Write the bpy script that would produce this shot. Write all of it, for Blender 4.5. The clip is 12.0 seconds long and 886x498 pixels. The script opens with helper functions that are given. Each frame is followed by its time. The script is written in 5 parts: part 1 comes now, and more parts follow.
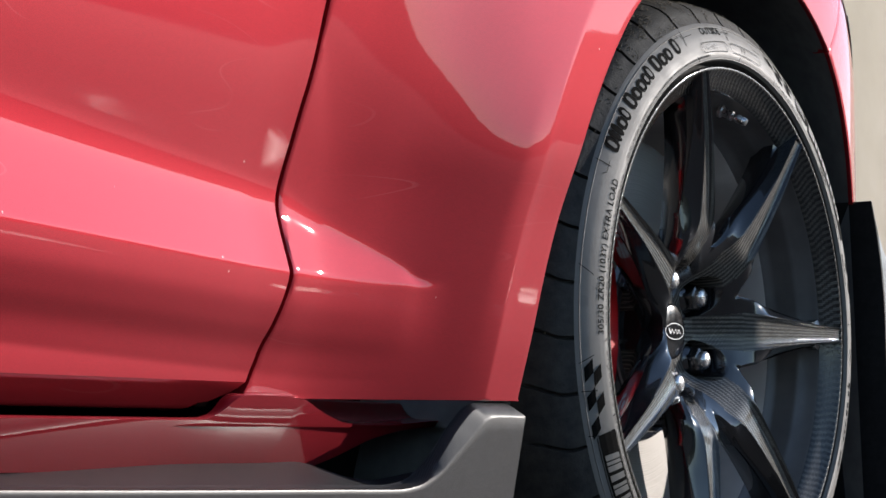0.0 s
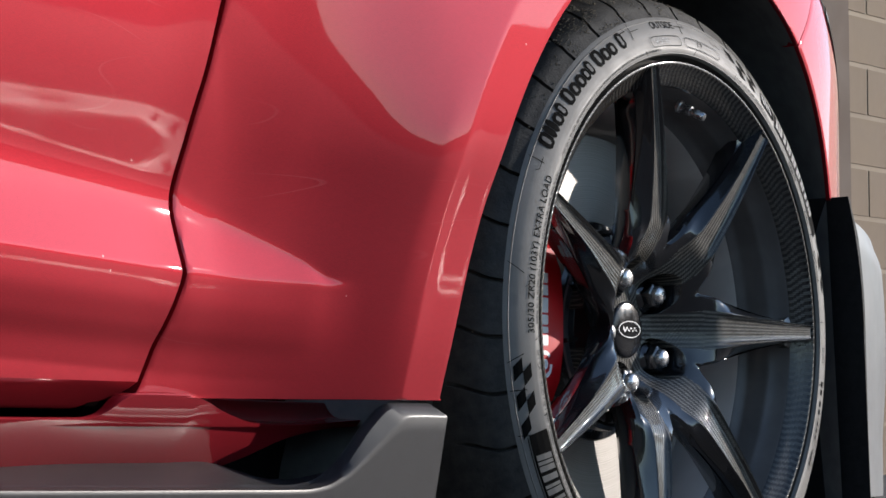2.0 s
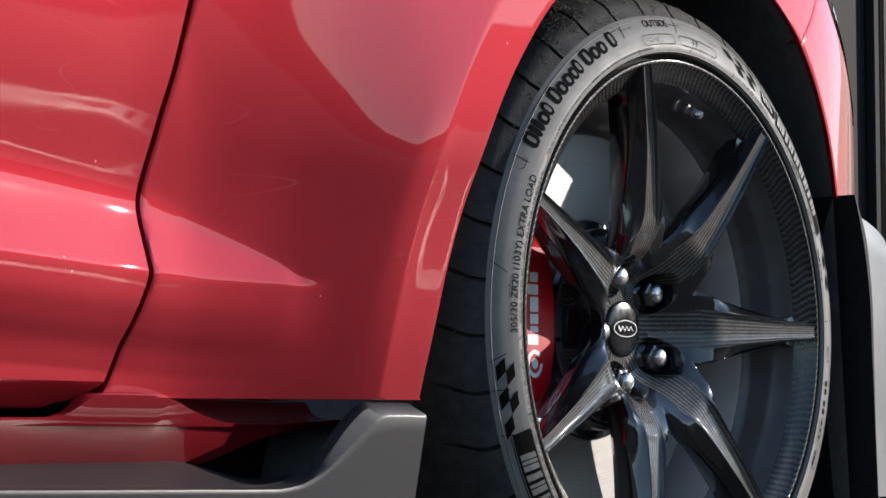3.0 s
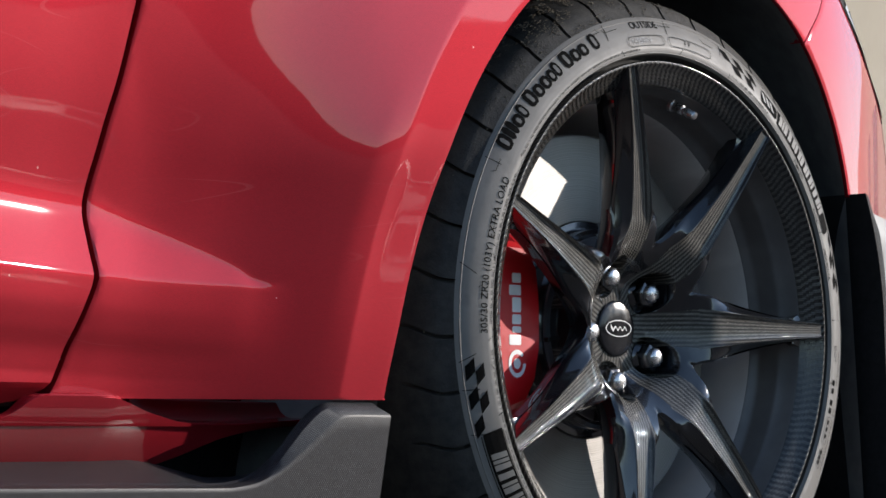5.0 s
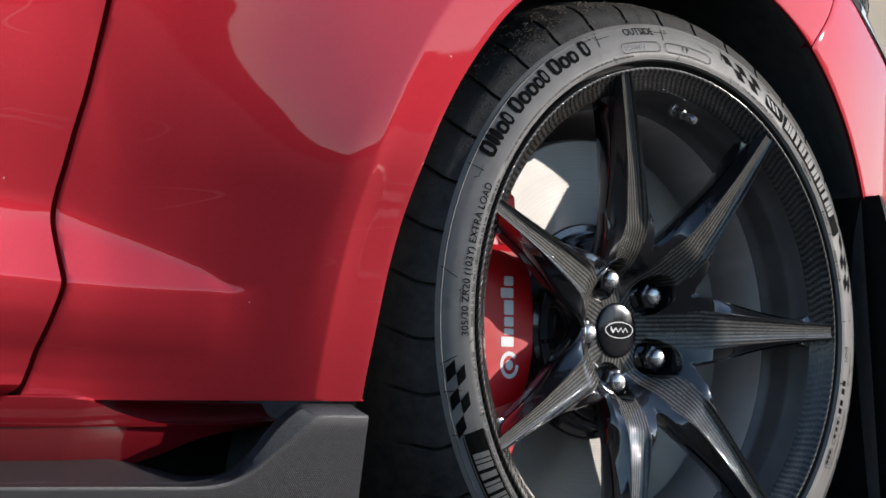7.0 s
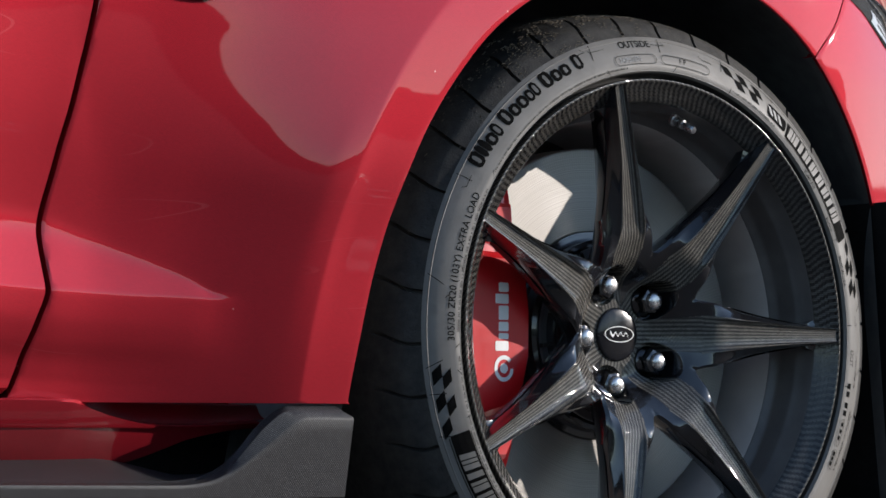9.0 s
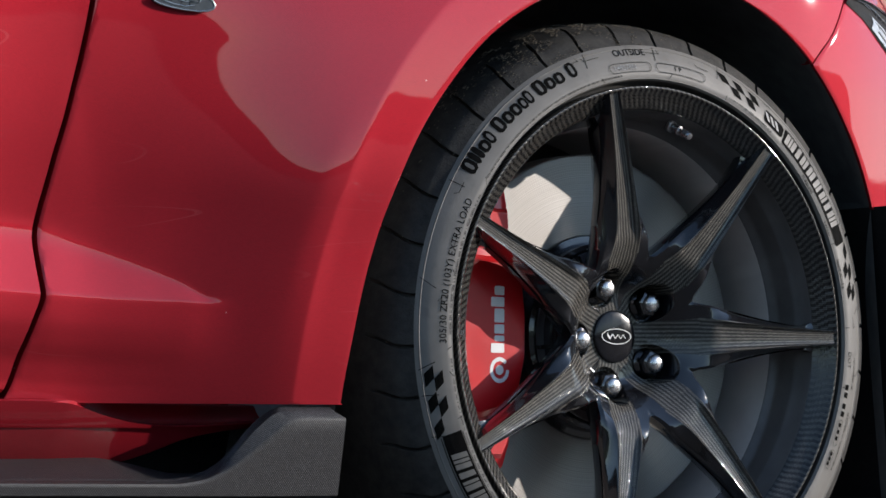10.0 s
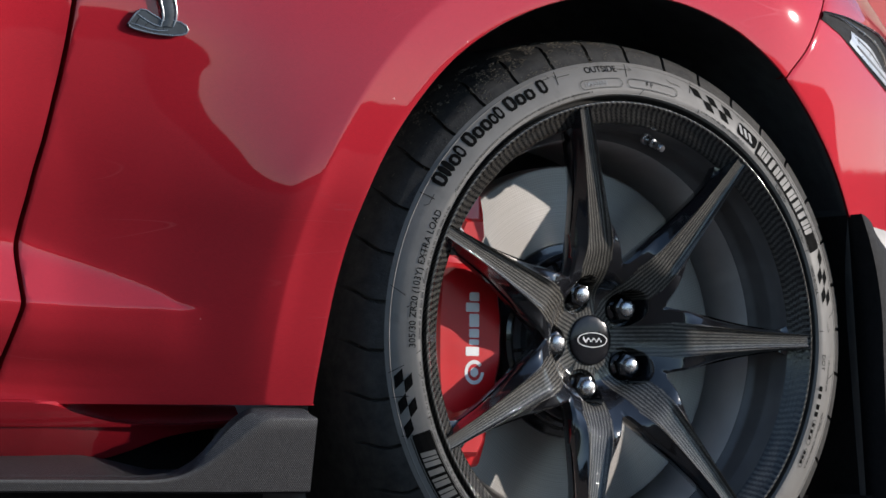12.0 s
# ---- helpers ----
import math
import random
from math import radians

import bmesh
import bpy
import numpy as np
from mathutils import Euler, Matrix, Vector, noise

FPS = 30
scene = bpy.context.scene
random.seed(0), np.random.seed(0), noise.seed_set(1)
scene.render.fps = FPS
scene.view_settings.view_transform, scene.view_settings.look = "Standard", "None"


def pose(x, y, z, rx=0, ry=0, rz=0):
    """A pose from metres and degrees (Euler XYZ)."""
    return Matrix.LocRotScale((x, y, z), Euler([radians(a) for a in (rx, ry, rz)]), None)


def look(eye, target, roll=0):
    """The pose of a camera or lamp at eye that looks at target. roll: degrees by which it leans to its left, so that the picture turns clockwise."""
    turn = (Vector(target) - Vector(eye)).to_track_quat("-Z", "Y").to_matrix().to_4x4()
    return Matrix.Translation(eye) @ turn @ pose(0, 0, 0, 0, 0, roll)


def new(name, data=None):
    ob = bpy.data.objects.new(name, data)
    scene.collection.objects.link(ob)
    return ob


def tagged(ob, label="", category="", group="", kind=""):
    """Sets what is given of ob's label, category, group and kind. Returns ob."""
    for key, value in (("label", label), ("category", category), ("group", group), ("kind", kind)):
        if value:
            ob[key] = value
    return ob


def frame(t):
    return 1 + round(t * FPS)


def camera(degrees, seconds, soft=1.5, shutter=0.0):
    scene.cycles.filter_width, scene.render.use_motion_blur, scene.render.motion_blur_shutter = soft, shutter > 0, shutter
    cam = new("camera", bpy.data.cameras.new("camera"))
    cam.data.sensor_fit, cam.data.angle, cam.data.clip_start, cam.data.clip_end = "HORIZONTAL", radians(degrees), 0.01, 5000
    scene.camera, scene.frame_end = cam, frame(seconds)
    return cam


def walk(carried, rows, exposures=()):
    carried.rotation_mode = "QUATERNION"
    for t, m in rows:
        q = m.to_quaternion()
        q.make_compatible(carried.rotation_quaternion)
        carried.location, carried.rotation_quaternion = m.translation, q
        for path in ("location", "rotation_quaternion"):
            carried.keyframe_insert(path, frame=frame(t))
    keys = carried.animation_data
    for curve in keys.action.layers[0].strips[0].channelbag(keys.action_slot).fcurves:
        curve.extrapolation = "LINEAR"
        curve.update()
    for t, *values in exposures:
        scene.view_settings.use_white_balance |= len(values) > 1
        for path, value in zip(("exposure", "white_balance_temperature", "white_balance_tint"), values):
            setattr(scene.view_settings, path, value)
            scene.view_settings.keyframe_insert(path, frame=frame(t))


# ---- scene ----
HUB = 0.345          # height of the wheel hub over the ground
PATH = [
    (0, (-2.6438, -1.2902, 0.2232), (-0.0988, 0.2842, 0.4331), -0.39),
    (0.5, (-2.6065, -1.3311, 0.2213), (-0.0829, 0.2771, 0.4331), -0.39),
    (1, (-2.5685, -1.3780, 0.2216), (-0.0704, 0.2697, 0.4330), -0.40),
    (1.5, (-2.5314, -1.4238, 0.2230), (-0.0600, 0.2639, 0.4326), -0.37),
    (2, (-2.4953, -1.4719, 0.2267), (-0.0542, 0.2598, 0.4319), -0.28),
    (2.5, (-2.4572, -1.5204, 0.2253), (-0.0508, 0.2590, 0.4318), -0.30),
    (3, (-2.4224, -1.5692, 0.2286), (-0.0524, 0.2589, 0.4312), -0.23),
    (5, (-2.2904, -1.7789, 0.2329), (-0.0777, 0.2374, 0.4299), -0.15),
    (5.5, (-2.2601, -1.8273, 0.2361), (-0.0842, 0.2289, 0.4296), -0.09),
    (6, (-2.2285, -1.8841, 0.2371), (-0.0969, 0.2182, 0.4294), -0.07),
    (6.5, (-2.1960, -1.9419, 0.2381), (-0.1121, 0.2077, 0.4293), -0.03),
    (7, (-2.1672, -1.9955, 0.2382), (-0.1279, 0.1965, 0.4294), -0.05),
    (9, (-2.0621, -2.2179, 0.2495), (-0.1948, 0.1232, 0.4303), 0.18),
    (9.5, (-2.0361, -2.2857, 0.2577), (-0.2169, 0.0936, 0.4303), 0.29),
    (10, (-2.0106, -2.3474, 0.2572), (-0.2355, 0.0649, 0.4306), 0.30),
    (10.5, (-1.9858, -2.4091, 0.2568), (-0.2523, 0.0331, 0.4303), 0.32),
    (11, (-1.9660, -2.4685, 0.2632), (-0.2675, -0.0013, 0.4303), 0.43),
    (11.5, (-1.9382, -2.5355, 0.2623), (-0.2815, -0.0400, 0.4305), 0.42),
    (12, (-1.9139, -2.6076, 0.2720), (-0.2990, -0.0844, 0.4315), 0.45),
]
cam = camera(17.37, 12.0, soft=1.6)
walk(cam, [(t, look(eye, target, roll)) for t, eye, target, roll in PATH],
     exposures=[(0.0, 0.96, 6750, 12), (5.0, 0.91, 6750, 12), (12.0, 0.78, 6750, 12)])

# ---- light ----
SUN_TO = Vector((1.63, -1.0, 0.55)).normalized()
elev = math.asin(SUN_TO.z)
azim = math.atan2(SUN_TO.x, SUN_TO.y)
world = bpy.data.worlds.new("world")
scene.world = world
world.use_nodes = True
wn = world.node_tree
sky = wn.nodes.new("ShaderNodeTexSky")
sky.sky_type = "NISHITA"
sky.sun_disc = False
sky.sun_elevation, sky.sun_rotation = elev, azim
sky.altitude, sky.air_density, sky.dust_density, sky.ozone_density = 300, 0.9, 0.05, 1.2
wn.links.new(sky.outputs[0], wn.nodes["Background"].inputs[0])
wn.nodes["Background"].inputs[1].default_value = 0.135
sun = new("sun", bpy.data.lights.new("sun", "SUN"))
sun.data.energy, sun.data.angle, sun.data.color = 3.0, radians(0.55), (1.0, 0.95, 0.90)
sun.matrix_world = look(SUN_TO * 30, (0, 0, 0))


# ---- materials ----
def material(name, color, rough=0.5, metal=0.0, coat=0.0, coat_rough=0.03, spec=0.5):
    m = bpy.data.materials.new(name)
    m.use_nodes = True
    b = m.node_tree.nodes["Principled BSDF"]
    b.inputs["Base Color"].default_value = (*color, 1)
    b.inputs["Roughness"].default_value = rough
    b.inputs["Metallic"].default_value = metal
    b.inputs["Coat Weight"].default_value = coat
    b.inputs["Coat Roughness"].default_value = coat_rough
    b.inputs["Specular IOR Level"].default_value = spec
    return m


def node(m, kind, **inputs):
    n = m.node_tree.nodes.new(kind)
    for key, value in inputs.items():
        n.inputs[key.replace("_", " ")].default_value = value
    return n


def bsdf(m):
    return m.node_tree.nodes["Principled BSDF"]


def wire(m, a, b):
    m.node_tree.links.new(a, b)


def ramp(m, source, lo, hi, a, b):
    """Maps a value between lo and hi to colours a to b."""
    n = m.node_tree.nodes.new("ShaderNodeMapRange")
    n.inputs["From Min"].default_value, n.inputs["From Max"].default_value = lo, hi
    wire(m, source, n.inputs["Value"])
    if isinstance(a, tuple):
        mix = m.node_tree.nodes.new("ShaderNodeMix")
        mix.data_type = "RGBA"
        wire(m, n.outputs[0], mix.inputs[0])
        mix.inputs[6].default_value, mix.inputs[7].default_value = (*a, 1), (*b, 1)
        return mix.outputs[2]
    n.inputs["To Min"].default_value, n.inputs["To Max"].default_value = a, b
    return n.outputs[0]


def noise_of(m, scale, detail=4.0, rough=0.55, space="Object"):
    tc = m.node_tree.nodes.new("ShaderNodeTexCoord")
    n = node(m, "ShaderNodeTexNoise", Scale=scale, Detail=detail, Roughness=rough)
    wire(m, tc.outputs[space], n.inputs["Vector"])
    return n.outputs["Fac"]


def add_bump(m, source, strength, distance, coat=False):
    b = node(m, "ShaderNodeBump", Strength=strength, Distance=distance)
    wire(m, source, b.inputs["Height"])
    wire(m, b.outputs[0], bsdf(m).inputs["Normal"])
    return b


def math_node(m, op, a, b=None, c=None):
    n = m.node_tree.nodes.new("ShaderNodeMath")
    n.operation = op
    for slot, v in enumerate((a, b, c)):
        if v is None:
            continue
        if isinstance(v, (int, float)):
            n.inputs[slot].default_value = v
        else:
            wire(m, v, n.inputs[slot])
    return n.outputs[0]


def varied(name, a, b, scale, rough=0.6, rough2=None, bump=0.0, bump_scale=None, metal=0.0, coat=0.0, detail=5.0, spec=0.5, lo=0.35, hi=0.65):
    m = material(name, a, rough, metal, coat, spec=spec)
    f = noise_of(m, scale, detail)
    wire(m, ramp(m, f, lo, hi, a, b), bsdf(m).inputs["Base Color"])
    if rough2 is not None:
        wire(m, ramp(m, noise_of(m, scale * 2.3, detail), lo, hi, rough, rough2), bsdf(m).inputs["Roughness"])
    if bump:
        add_bump(m, noise_of(m, bump_scale or scale * 6, 6), bump, 0.002)
    return m


def paint_red():
    """Metallic red lacquer with fine flake, a light film of dust, stray specks and hairline scratches."""
    m = material("red_metallic_paint", (0.28, 0.012, 0.022), 0.70, 0.75, 1.0, 0.035, 0.03)
    b = bsdf(m)
    tc = m.node_tree.nodes.new("ShaderNodeTexCoord")
    flake = node(m, "ShaderNodeTexVoronoi", Scale=1800.0)
    wire(m, tc.outputs["Object"], flake.inputs["Vector"])
    red = ramp(m, flake.outputs["Distance"], 0.1, 0.7, (0.40, 0.0175, 0.030), (0.285, 0.0118, 0.0215))
    speck = node(m, "ShaderNodeTexVoronoi", Scale=34.0)
    wire(m, tc.outputs["Object"], speck.inputs["Vector"])
    spot = math_node(m, "MULTIPLY", math_node(m, "LESS_THAN", speck.outputs["Distance"], 0.035), math_node(m, "GREATER_THAN", noise_of(m, 9, 2), 0.55))
    mix = m.node_tree.nodes.new("ShaderNodeMix")
    mix.data_type = "RGBA"
    wire(m, math_node(m, "MULTIPLY", spot, 0.5), mix.inputs[0])
    wire(m, red, mix.inputs[6])
    mix.inputs[7].default_value = (0.7, 0.55, 0.52, 1)
    # hairline scratches in patches
    swirl = node(m, "ShaderNodeTexNoise", Scale=9.0, Detail=0.0, Distortion=0.1)
    tilt = node(m, "ShaderNodeMapping", Rotation=(0.0, radians(28), 0.0), Scale=(0.45, 1.0, 2.6))
    wire(m, tc.outputs["Object"], tilt.inputs["Vector"])
    wire(m, tilt.outputs[0], swirl.inputs["Vector"])
    hair = math_node(m, "LESS_THAN", math_node(m, "ABSOLUTE", math_node(m, "SUBTRACT", swirl.outputs["Fac"], 0.5)), 0.0035)
    where = ramp(m, noise_of(m, 6.5, 2), 0.56, 0.66, 0.0, 0.045)
    mix2 = m.node_tree.nodes.new("ShaderNodeMix")
    mix2.data_type = "RGBA"
    wire(m, math_node(m, "MULTIPLY", hair, where), mix2.inputs[0])
    wire(m, mix.outputs[2], mix2.inputs[6])
    mix2.inputs[7].default_value = (0.75, 0.45, 0.45, 1)
    wire(m, mix2.outputs[2], b.inputs["Base Color"])
    dust = noise_of(m, 3.0, 6)
    wire(m, ramp(m, dust, 0.4, 0.75, 0.02, 0.06), b.inputs["Coat Roughness"])
    peel = node(m, "ShaderNodeBump", Strength=0.015, Distance=0.0004)
    wire(m, noise_of(m, 220, 2), peel.inputs["Height"])
    wire(m, peel.outputs[0], b.inputs["Coat Normal"])
    return m


def carbon(name, pitch, dark, light, rough=0.5, coat=0.2, coat_rough=0.3, lift=0.4, spec=0.3):
    """Plain weave: square stitches of warp and weft under a thin satin resin."""
    m = material(name, dark, rough, 0.0, coat, coat_rough, spec)
    tc = m.node_tree.nodes.new("ShaderNodeTexCoord")
    sep = m.node_tree.nodes.new("ShaderNodeSeparateXYZ")
    wire(m, tc.outputs["Object"], sep.inputs[0])
    u = math_node(m, "DIVIDE", sep.outputs["X"], pitch)
    v = math_node(m, "DIVIDE", math_node(m, "ADD", sep.outputs["Z"], sep.outputs["Y"]), pitch)
    step = math_node(m, "ADD", math_node(m, "FLOOR", u), math_node(m, "FLOOR", v))
    over = math_node(m, "LESS_THAN", math_node(m, "MODULO", math_node(m, "ADD", step, 4000.0), 2.0), 0.5)
    fu = math_node(m, "ABSOLUTE", math_node(m, "SUBTRACT", math_node(m, "FRACT", u), 0.5))
    fv = math_node(m, "ABSOLUTE", math_node(m, "SUBTRACT", math_node(m, "FRACT", v), 0.5))
    hu = math_node(m, "SUBTRACT", 0.25, math_node(m, "MULTIPLY", fu, fu))
    hv = math_node(m, "SUBTRACT", 0.25, math_node(m, "MULTIPLY", fv, fv))
    mixh = m.node_tree.nodes.new("ShaderNodeMix")
    wire(m, over, mixh.inputs[0]), wire(m, hu, mixh.inputs[2]), wire(m, hv, mixh.inputs[3])
    crown = math_node(m, "POWER", math_node(m, "MULTIPLY", math_node(m, "MULTIPLY", hu, hv), 16.0), 0.6)
    patchy = ramp(m, noise_of(m, 420, 2), 0.3, 0.7, 0.35, 1.0)
    shine = math_node(m, "MULTIPLY", math_node(m, "MULTIPLY", over, crown), patchy)
    wire(m, ramp(m, shine, 0, 0.8, dark, light), bsdf(m).inputs["Base Color"])
    wire(m, ramp(m, over, 0, 1, rough, rough + 0.15), bsdf(m).inputs["Roughness"])
    add_bump(m, mixh.outputs[0], lift, pitch * 0.6)
    ripple = node(m, "ShaderNodeBump", Strength=lift * 0.35, Distance=pitch * 0.4)
    wire(m, mixh.outputs[0], ripple.inputs["Height"])
    wire(m, ripple.outputs[0], bsdf(m).inputs["Coat Normal"])
    return m


def twill(name, pitch, dark, light, rough=0.6, metal=0.0, coat_rough=0.03, weft=0.22):
    """Two-by-two twill laid on the bias, so that its ribs run along the first UV axis, under smooth clear lacquer."""
    m = material(name, dark, rough, metal, 1.0, coat_rough, 0.05)
    uv = m.node_tree.nodes.new("ShaderNodeTexCoord")
    sep = m.node_tree.nodes.new("ShaderNodeSeparateXYZ")
    wire(m, uv.outputs["UV"], sep.inputs[0])
    p, q = sep.outputs["X"], sep.outputs["Y"]
    u = math_node(m, "DIVIDE", math_node(m, "ADD", p, q), pitch * 1.414)
    v = math_node(m, "DIVIDE", math_node(m, "SUBTRACT", q, p), pitch * 1.414)
    iu, iv = math_node(m, "FLOOR", u), math_node(m, "FLOOR", v)
    cell = math_node(m, "MODULO", math_node(m, "ADD", math_node(m, "ADD", iu, iv), 4000.0), 4.0)
    over = math_node(m, "LESS_THAN", cell, 1.5)
    fu = math_node(m, "ABSOLUTE", math_node(m, "SUBTRACT", math_node(m, "FRACT", u), 0.5))
    fv = math_node(m, "ABSOLUTE", math_node(m, "SUBTRACT", math_node(m, "FRACT", v), 0.5))
    warp = math_node(m, "MULTIPLY", over, ramp(m, fv, 0.50, 0.26, 0.05, 1.0))
    under = math_node(m, "MULTIPLY", math_node(m, "SUBTRACT", 1.0, over), ramp(m, fu, 0.50, 0.26, 0.0, weft))
    tow = node(m, "ShaderNodeTexWhiteNoise")
    tow.noise_dimensions = "2D"
    pair = m.node_tree.nodes.new("ShaderNodeCombineXYZ")
    wire(m, iu, pair.inputs[0]), wire(m, iv, pair.inputs[1])
    wire(m, pair.outputs[0], tow.inputs["Vector"])
    shine = math_node(m, "MULTIPLY", math_node(m, "ADD", warp, under), ramp(m, tow.outputs["Value"], 0.0, 1.0, 0.65, 1.0))
    shine = math_node(m, "MULTIPLY", shine, ramp(m, noise_of(m, 60, 3), 0.3, 0.7, 0.7, 1.1))
    wire(m, ramp(m, shine, 0, 1, dark, light), bsdf(m).inputs["Base Color"])
    add_bump(m, shine, 0.35, pitch * 0.2)
    wave = node(m, "ShaderNodeBump", Strength=0.30, Distance=0.0004)
    wire(m, math_node(m, "ADD", shine, noise_of(m, 160, 2)), wave.inputs["Height"])
    wire(m, wave.outputs[0], bsdf(m).inputs["Coat Normal"])
    return m


RED = paint_red()
CARBON = twill("carbon_twill_lacquered", 0.0016, (0.005, 0.005, 0.006), (0.17, 0.158, 0.136))
CARBON_RIM = twill("carbon_twill_rim", 0.0018, (0.005, 0.005, 0.006), (0.088, 0.082, 0.072), rough=0.45, metal=0.3, coat_rough=0.06)
CARBON_MATT = carbon("carbon_weave_satin", 0.0013, (0.003, 0.003, 0.004), (0.090, 0.088, 0.094), coat=0.22, coat_rough=0.28)
# gloss black parts; on spoke shoulders and hub valleys also shade put into colour
RESIN_SHADE = varied("black_resin_and_shade", (0.006, 0.006, 0.008), (0.012, 0.012, 0.014), 30, 0.12, 0.2, coat=1.0)
DROP = varied("dusty_black_lacquer", (0.085, 0.080, 0.080), (0.13, 0.122, 0.12), 18, 0.38, 0.55, coat=0.2)
BARREL = varied("dusty_grey_barrel", (0.48, 0.455, 0.445), (0.57, 0.545, 0.53), 14, 0.32, 0.45, bump=0.03, coat=0.5)
smear = node(BARREL, "ShaderNodeTexNoise", Scale=1.0, Detail=3.0, Roughness=0.5)
smear_map = node(BARREL, "ShaderNodeMapping", Scale=(34.0, 5.0, 9.0), Rotation=(0.0, radians(24), 0.0))
wire(BARREL, BARREL.node_tree.nodes.new("ShaderNodeTexCoord").outputs["Object"], smear_map.inputs["Vector"])
wire(BARREL, smear_map.outputs[0], smear.inputs["Vector"])
smeared = BARREL.node_tree.nodes.new("ShaderNodeMix")
smeared.data_type = "RGBA"
wire(BARREL, ramp(BARREL, smear.outputs["Fac"], 0.58, 0.76, 0.0, 0.6), smeared.inputs[0])
wire(BARREL, bsdf(BARREL).inputs["Base Color"].links[0].from_socket, smeared.inputs[6])
smeared.inputs[7].default_value = (0.78, 0.75, 0.71, 1)
wire(BARREL, smeared.outputs[2], bsdf(BARREL).inputs["Base Color"])
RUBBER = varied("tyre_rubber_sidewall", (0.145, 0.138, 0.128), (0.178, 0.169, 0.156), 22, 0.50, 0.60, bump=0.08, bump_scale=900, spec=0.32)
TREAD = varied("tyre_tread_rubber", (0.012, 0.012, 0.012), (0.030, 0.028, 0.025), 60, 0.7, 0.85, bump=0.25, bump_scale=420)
GRIT = varied("dried_dust_on_rubber", (0.10, 0.085, 0.065), (0.17, 0.145, 0.11), 300, 0.95)
stain = noise_of(RUBBER, 38, 3, 0.5)
dirty = RUBBER.node_tree.nodes.new("ShaderNodeMix")
dirty.data_type = "RGBA"
old = bsdf(RUBBER).inputs["Base Color"].links[0].from_socket
wire(RUBBER, ramp(RUBBER, stain, 0.60, 0.74, 0.0, 0.55), dirty.inputs[0])
wire(RUBBER, old, dirty.inputs[6])
dirty.inputs[7].default_value = (0.085, 0.083, 0.080, 1)
wire(RUBBER, dirty.outputs[2], bsdf(RUBBER).inputs["Base Color"])
HATGREY = varied("grey_anodised_hat", (0.10, 0.10, 0.115), (0.14, 0.14, 0.155), 30, 0.4, 0.5, metal=0.4)
INK = varied("black_moulded_rubber", (0.003, 0.003, 0.003), (0.006, 0.006, 0.006), 120, 0.75, 0.85, spec=0.04)
SLOTGREY = varied("dark_grey_moulded_rubber", (0.075, 0.074, 0.072), (0.10, 0.098, 0.095), 120, 0.6, 0.7)
GREYLETTER = varied("grey_moulded_rubber", (0.19, 0.19, 0.19), (0.23, 0.23, 0.228), 120, 0.5, 0.6)
LINER = varied("black_felt_liner", (0.13, 0.13, 0.132), (0.17, 0.17, 0.172), 40, 0.95, bump=0.2, spec=0.2)
PLASTIC = varied("black_textured_plastic", (0.010, 0.010, 0.011), (0.015, 0.015, 0.016), 90, 0.7, 0.8, bump=0.2, bump_scale=900, spec=0.2)
CALIPER = varied("red_caliper_lacquer", (0.58, 0.008, 0.012), (0.50, 0.006, 0.010), 18, 0.3, 0.38, coat=0.7)
WHITE = varied("white_print", (0.74, 0.73, 0.72), (0.66, 0.65, 0.64), 90, 0.5)
CHROME = varied("polished_steel_nut", (0.62, 0.62, 0.63), (0.52, 0.52, 0.53), 90, 0.22, 0.34, metal=1.0)
DARKCHROME = varied("black_chrome_nut", (0.13, 0.13, 0.135), (0.09, 0.09, 0.094), 70, 0.14, 0.24, metal=1.0)
SILVER = varied("silver_ornament", (0.42, 0.43, 0.44), (0.34, 0.35, 0.36), 60, 0.25, 0.35, metal=1.0)
LAMPCHROME = varied("lamp_chrome_band", (0.40, 0.41, 0.43), (0.30, 0.31, 0.33), 40, 0.18, 0.28, metal=1.0)
PRINT = varied("fine_moulded_print", (0.045, 0.044, 0.043), (0.060, 0.059, 0.057), 120, 0.8, 0.9, spec=0.1)
PEWTER = varied("grey_pewter_enamel", (0.052, 0.064, 0.074), (0.032, 0.040, 0.048), 80, 0.4, 0.5, metal=0.2)
GAP = material("dark_joint", (0.004, 0.002, 0.002), 0.95, spec=0.0)
GREYTRIM = varied("satin_grey_lower_fascia", (0.15, 0.15, 0.152), (0.125, 0.125, 0.127), 9, 0.4, 0.5)
CAPBLACK = varied("gloss_black_cap", (0.006, 0.006, 0.008), (0.010, 0.010, 0.012), 50, 0.14, 0.22, coat=0.15, spec=0.3)
REFLECTOR = varied("lamp_reflector", (0.58, 0.60, 0.62), (0.34, 0.36, 0.385), 30, 0.25, 0.4, metal=0.25)


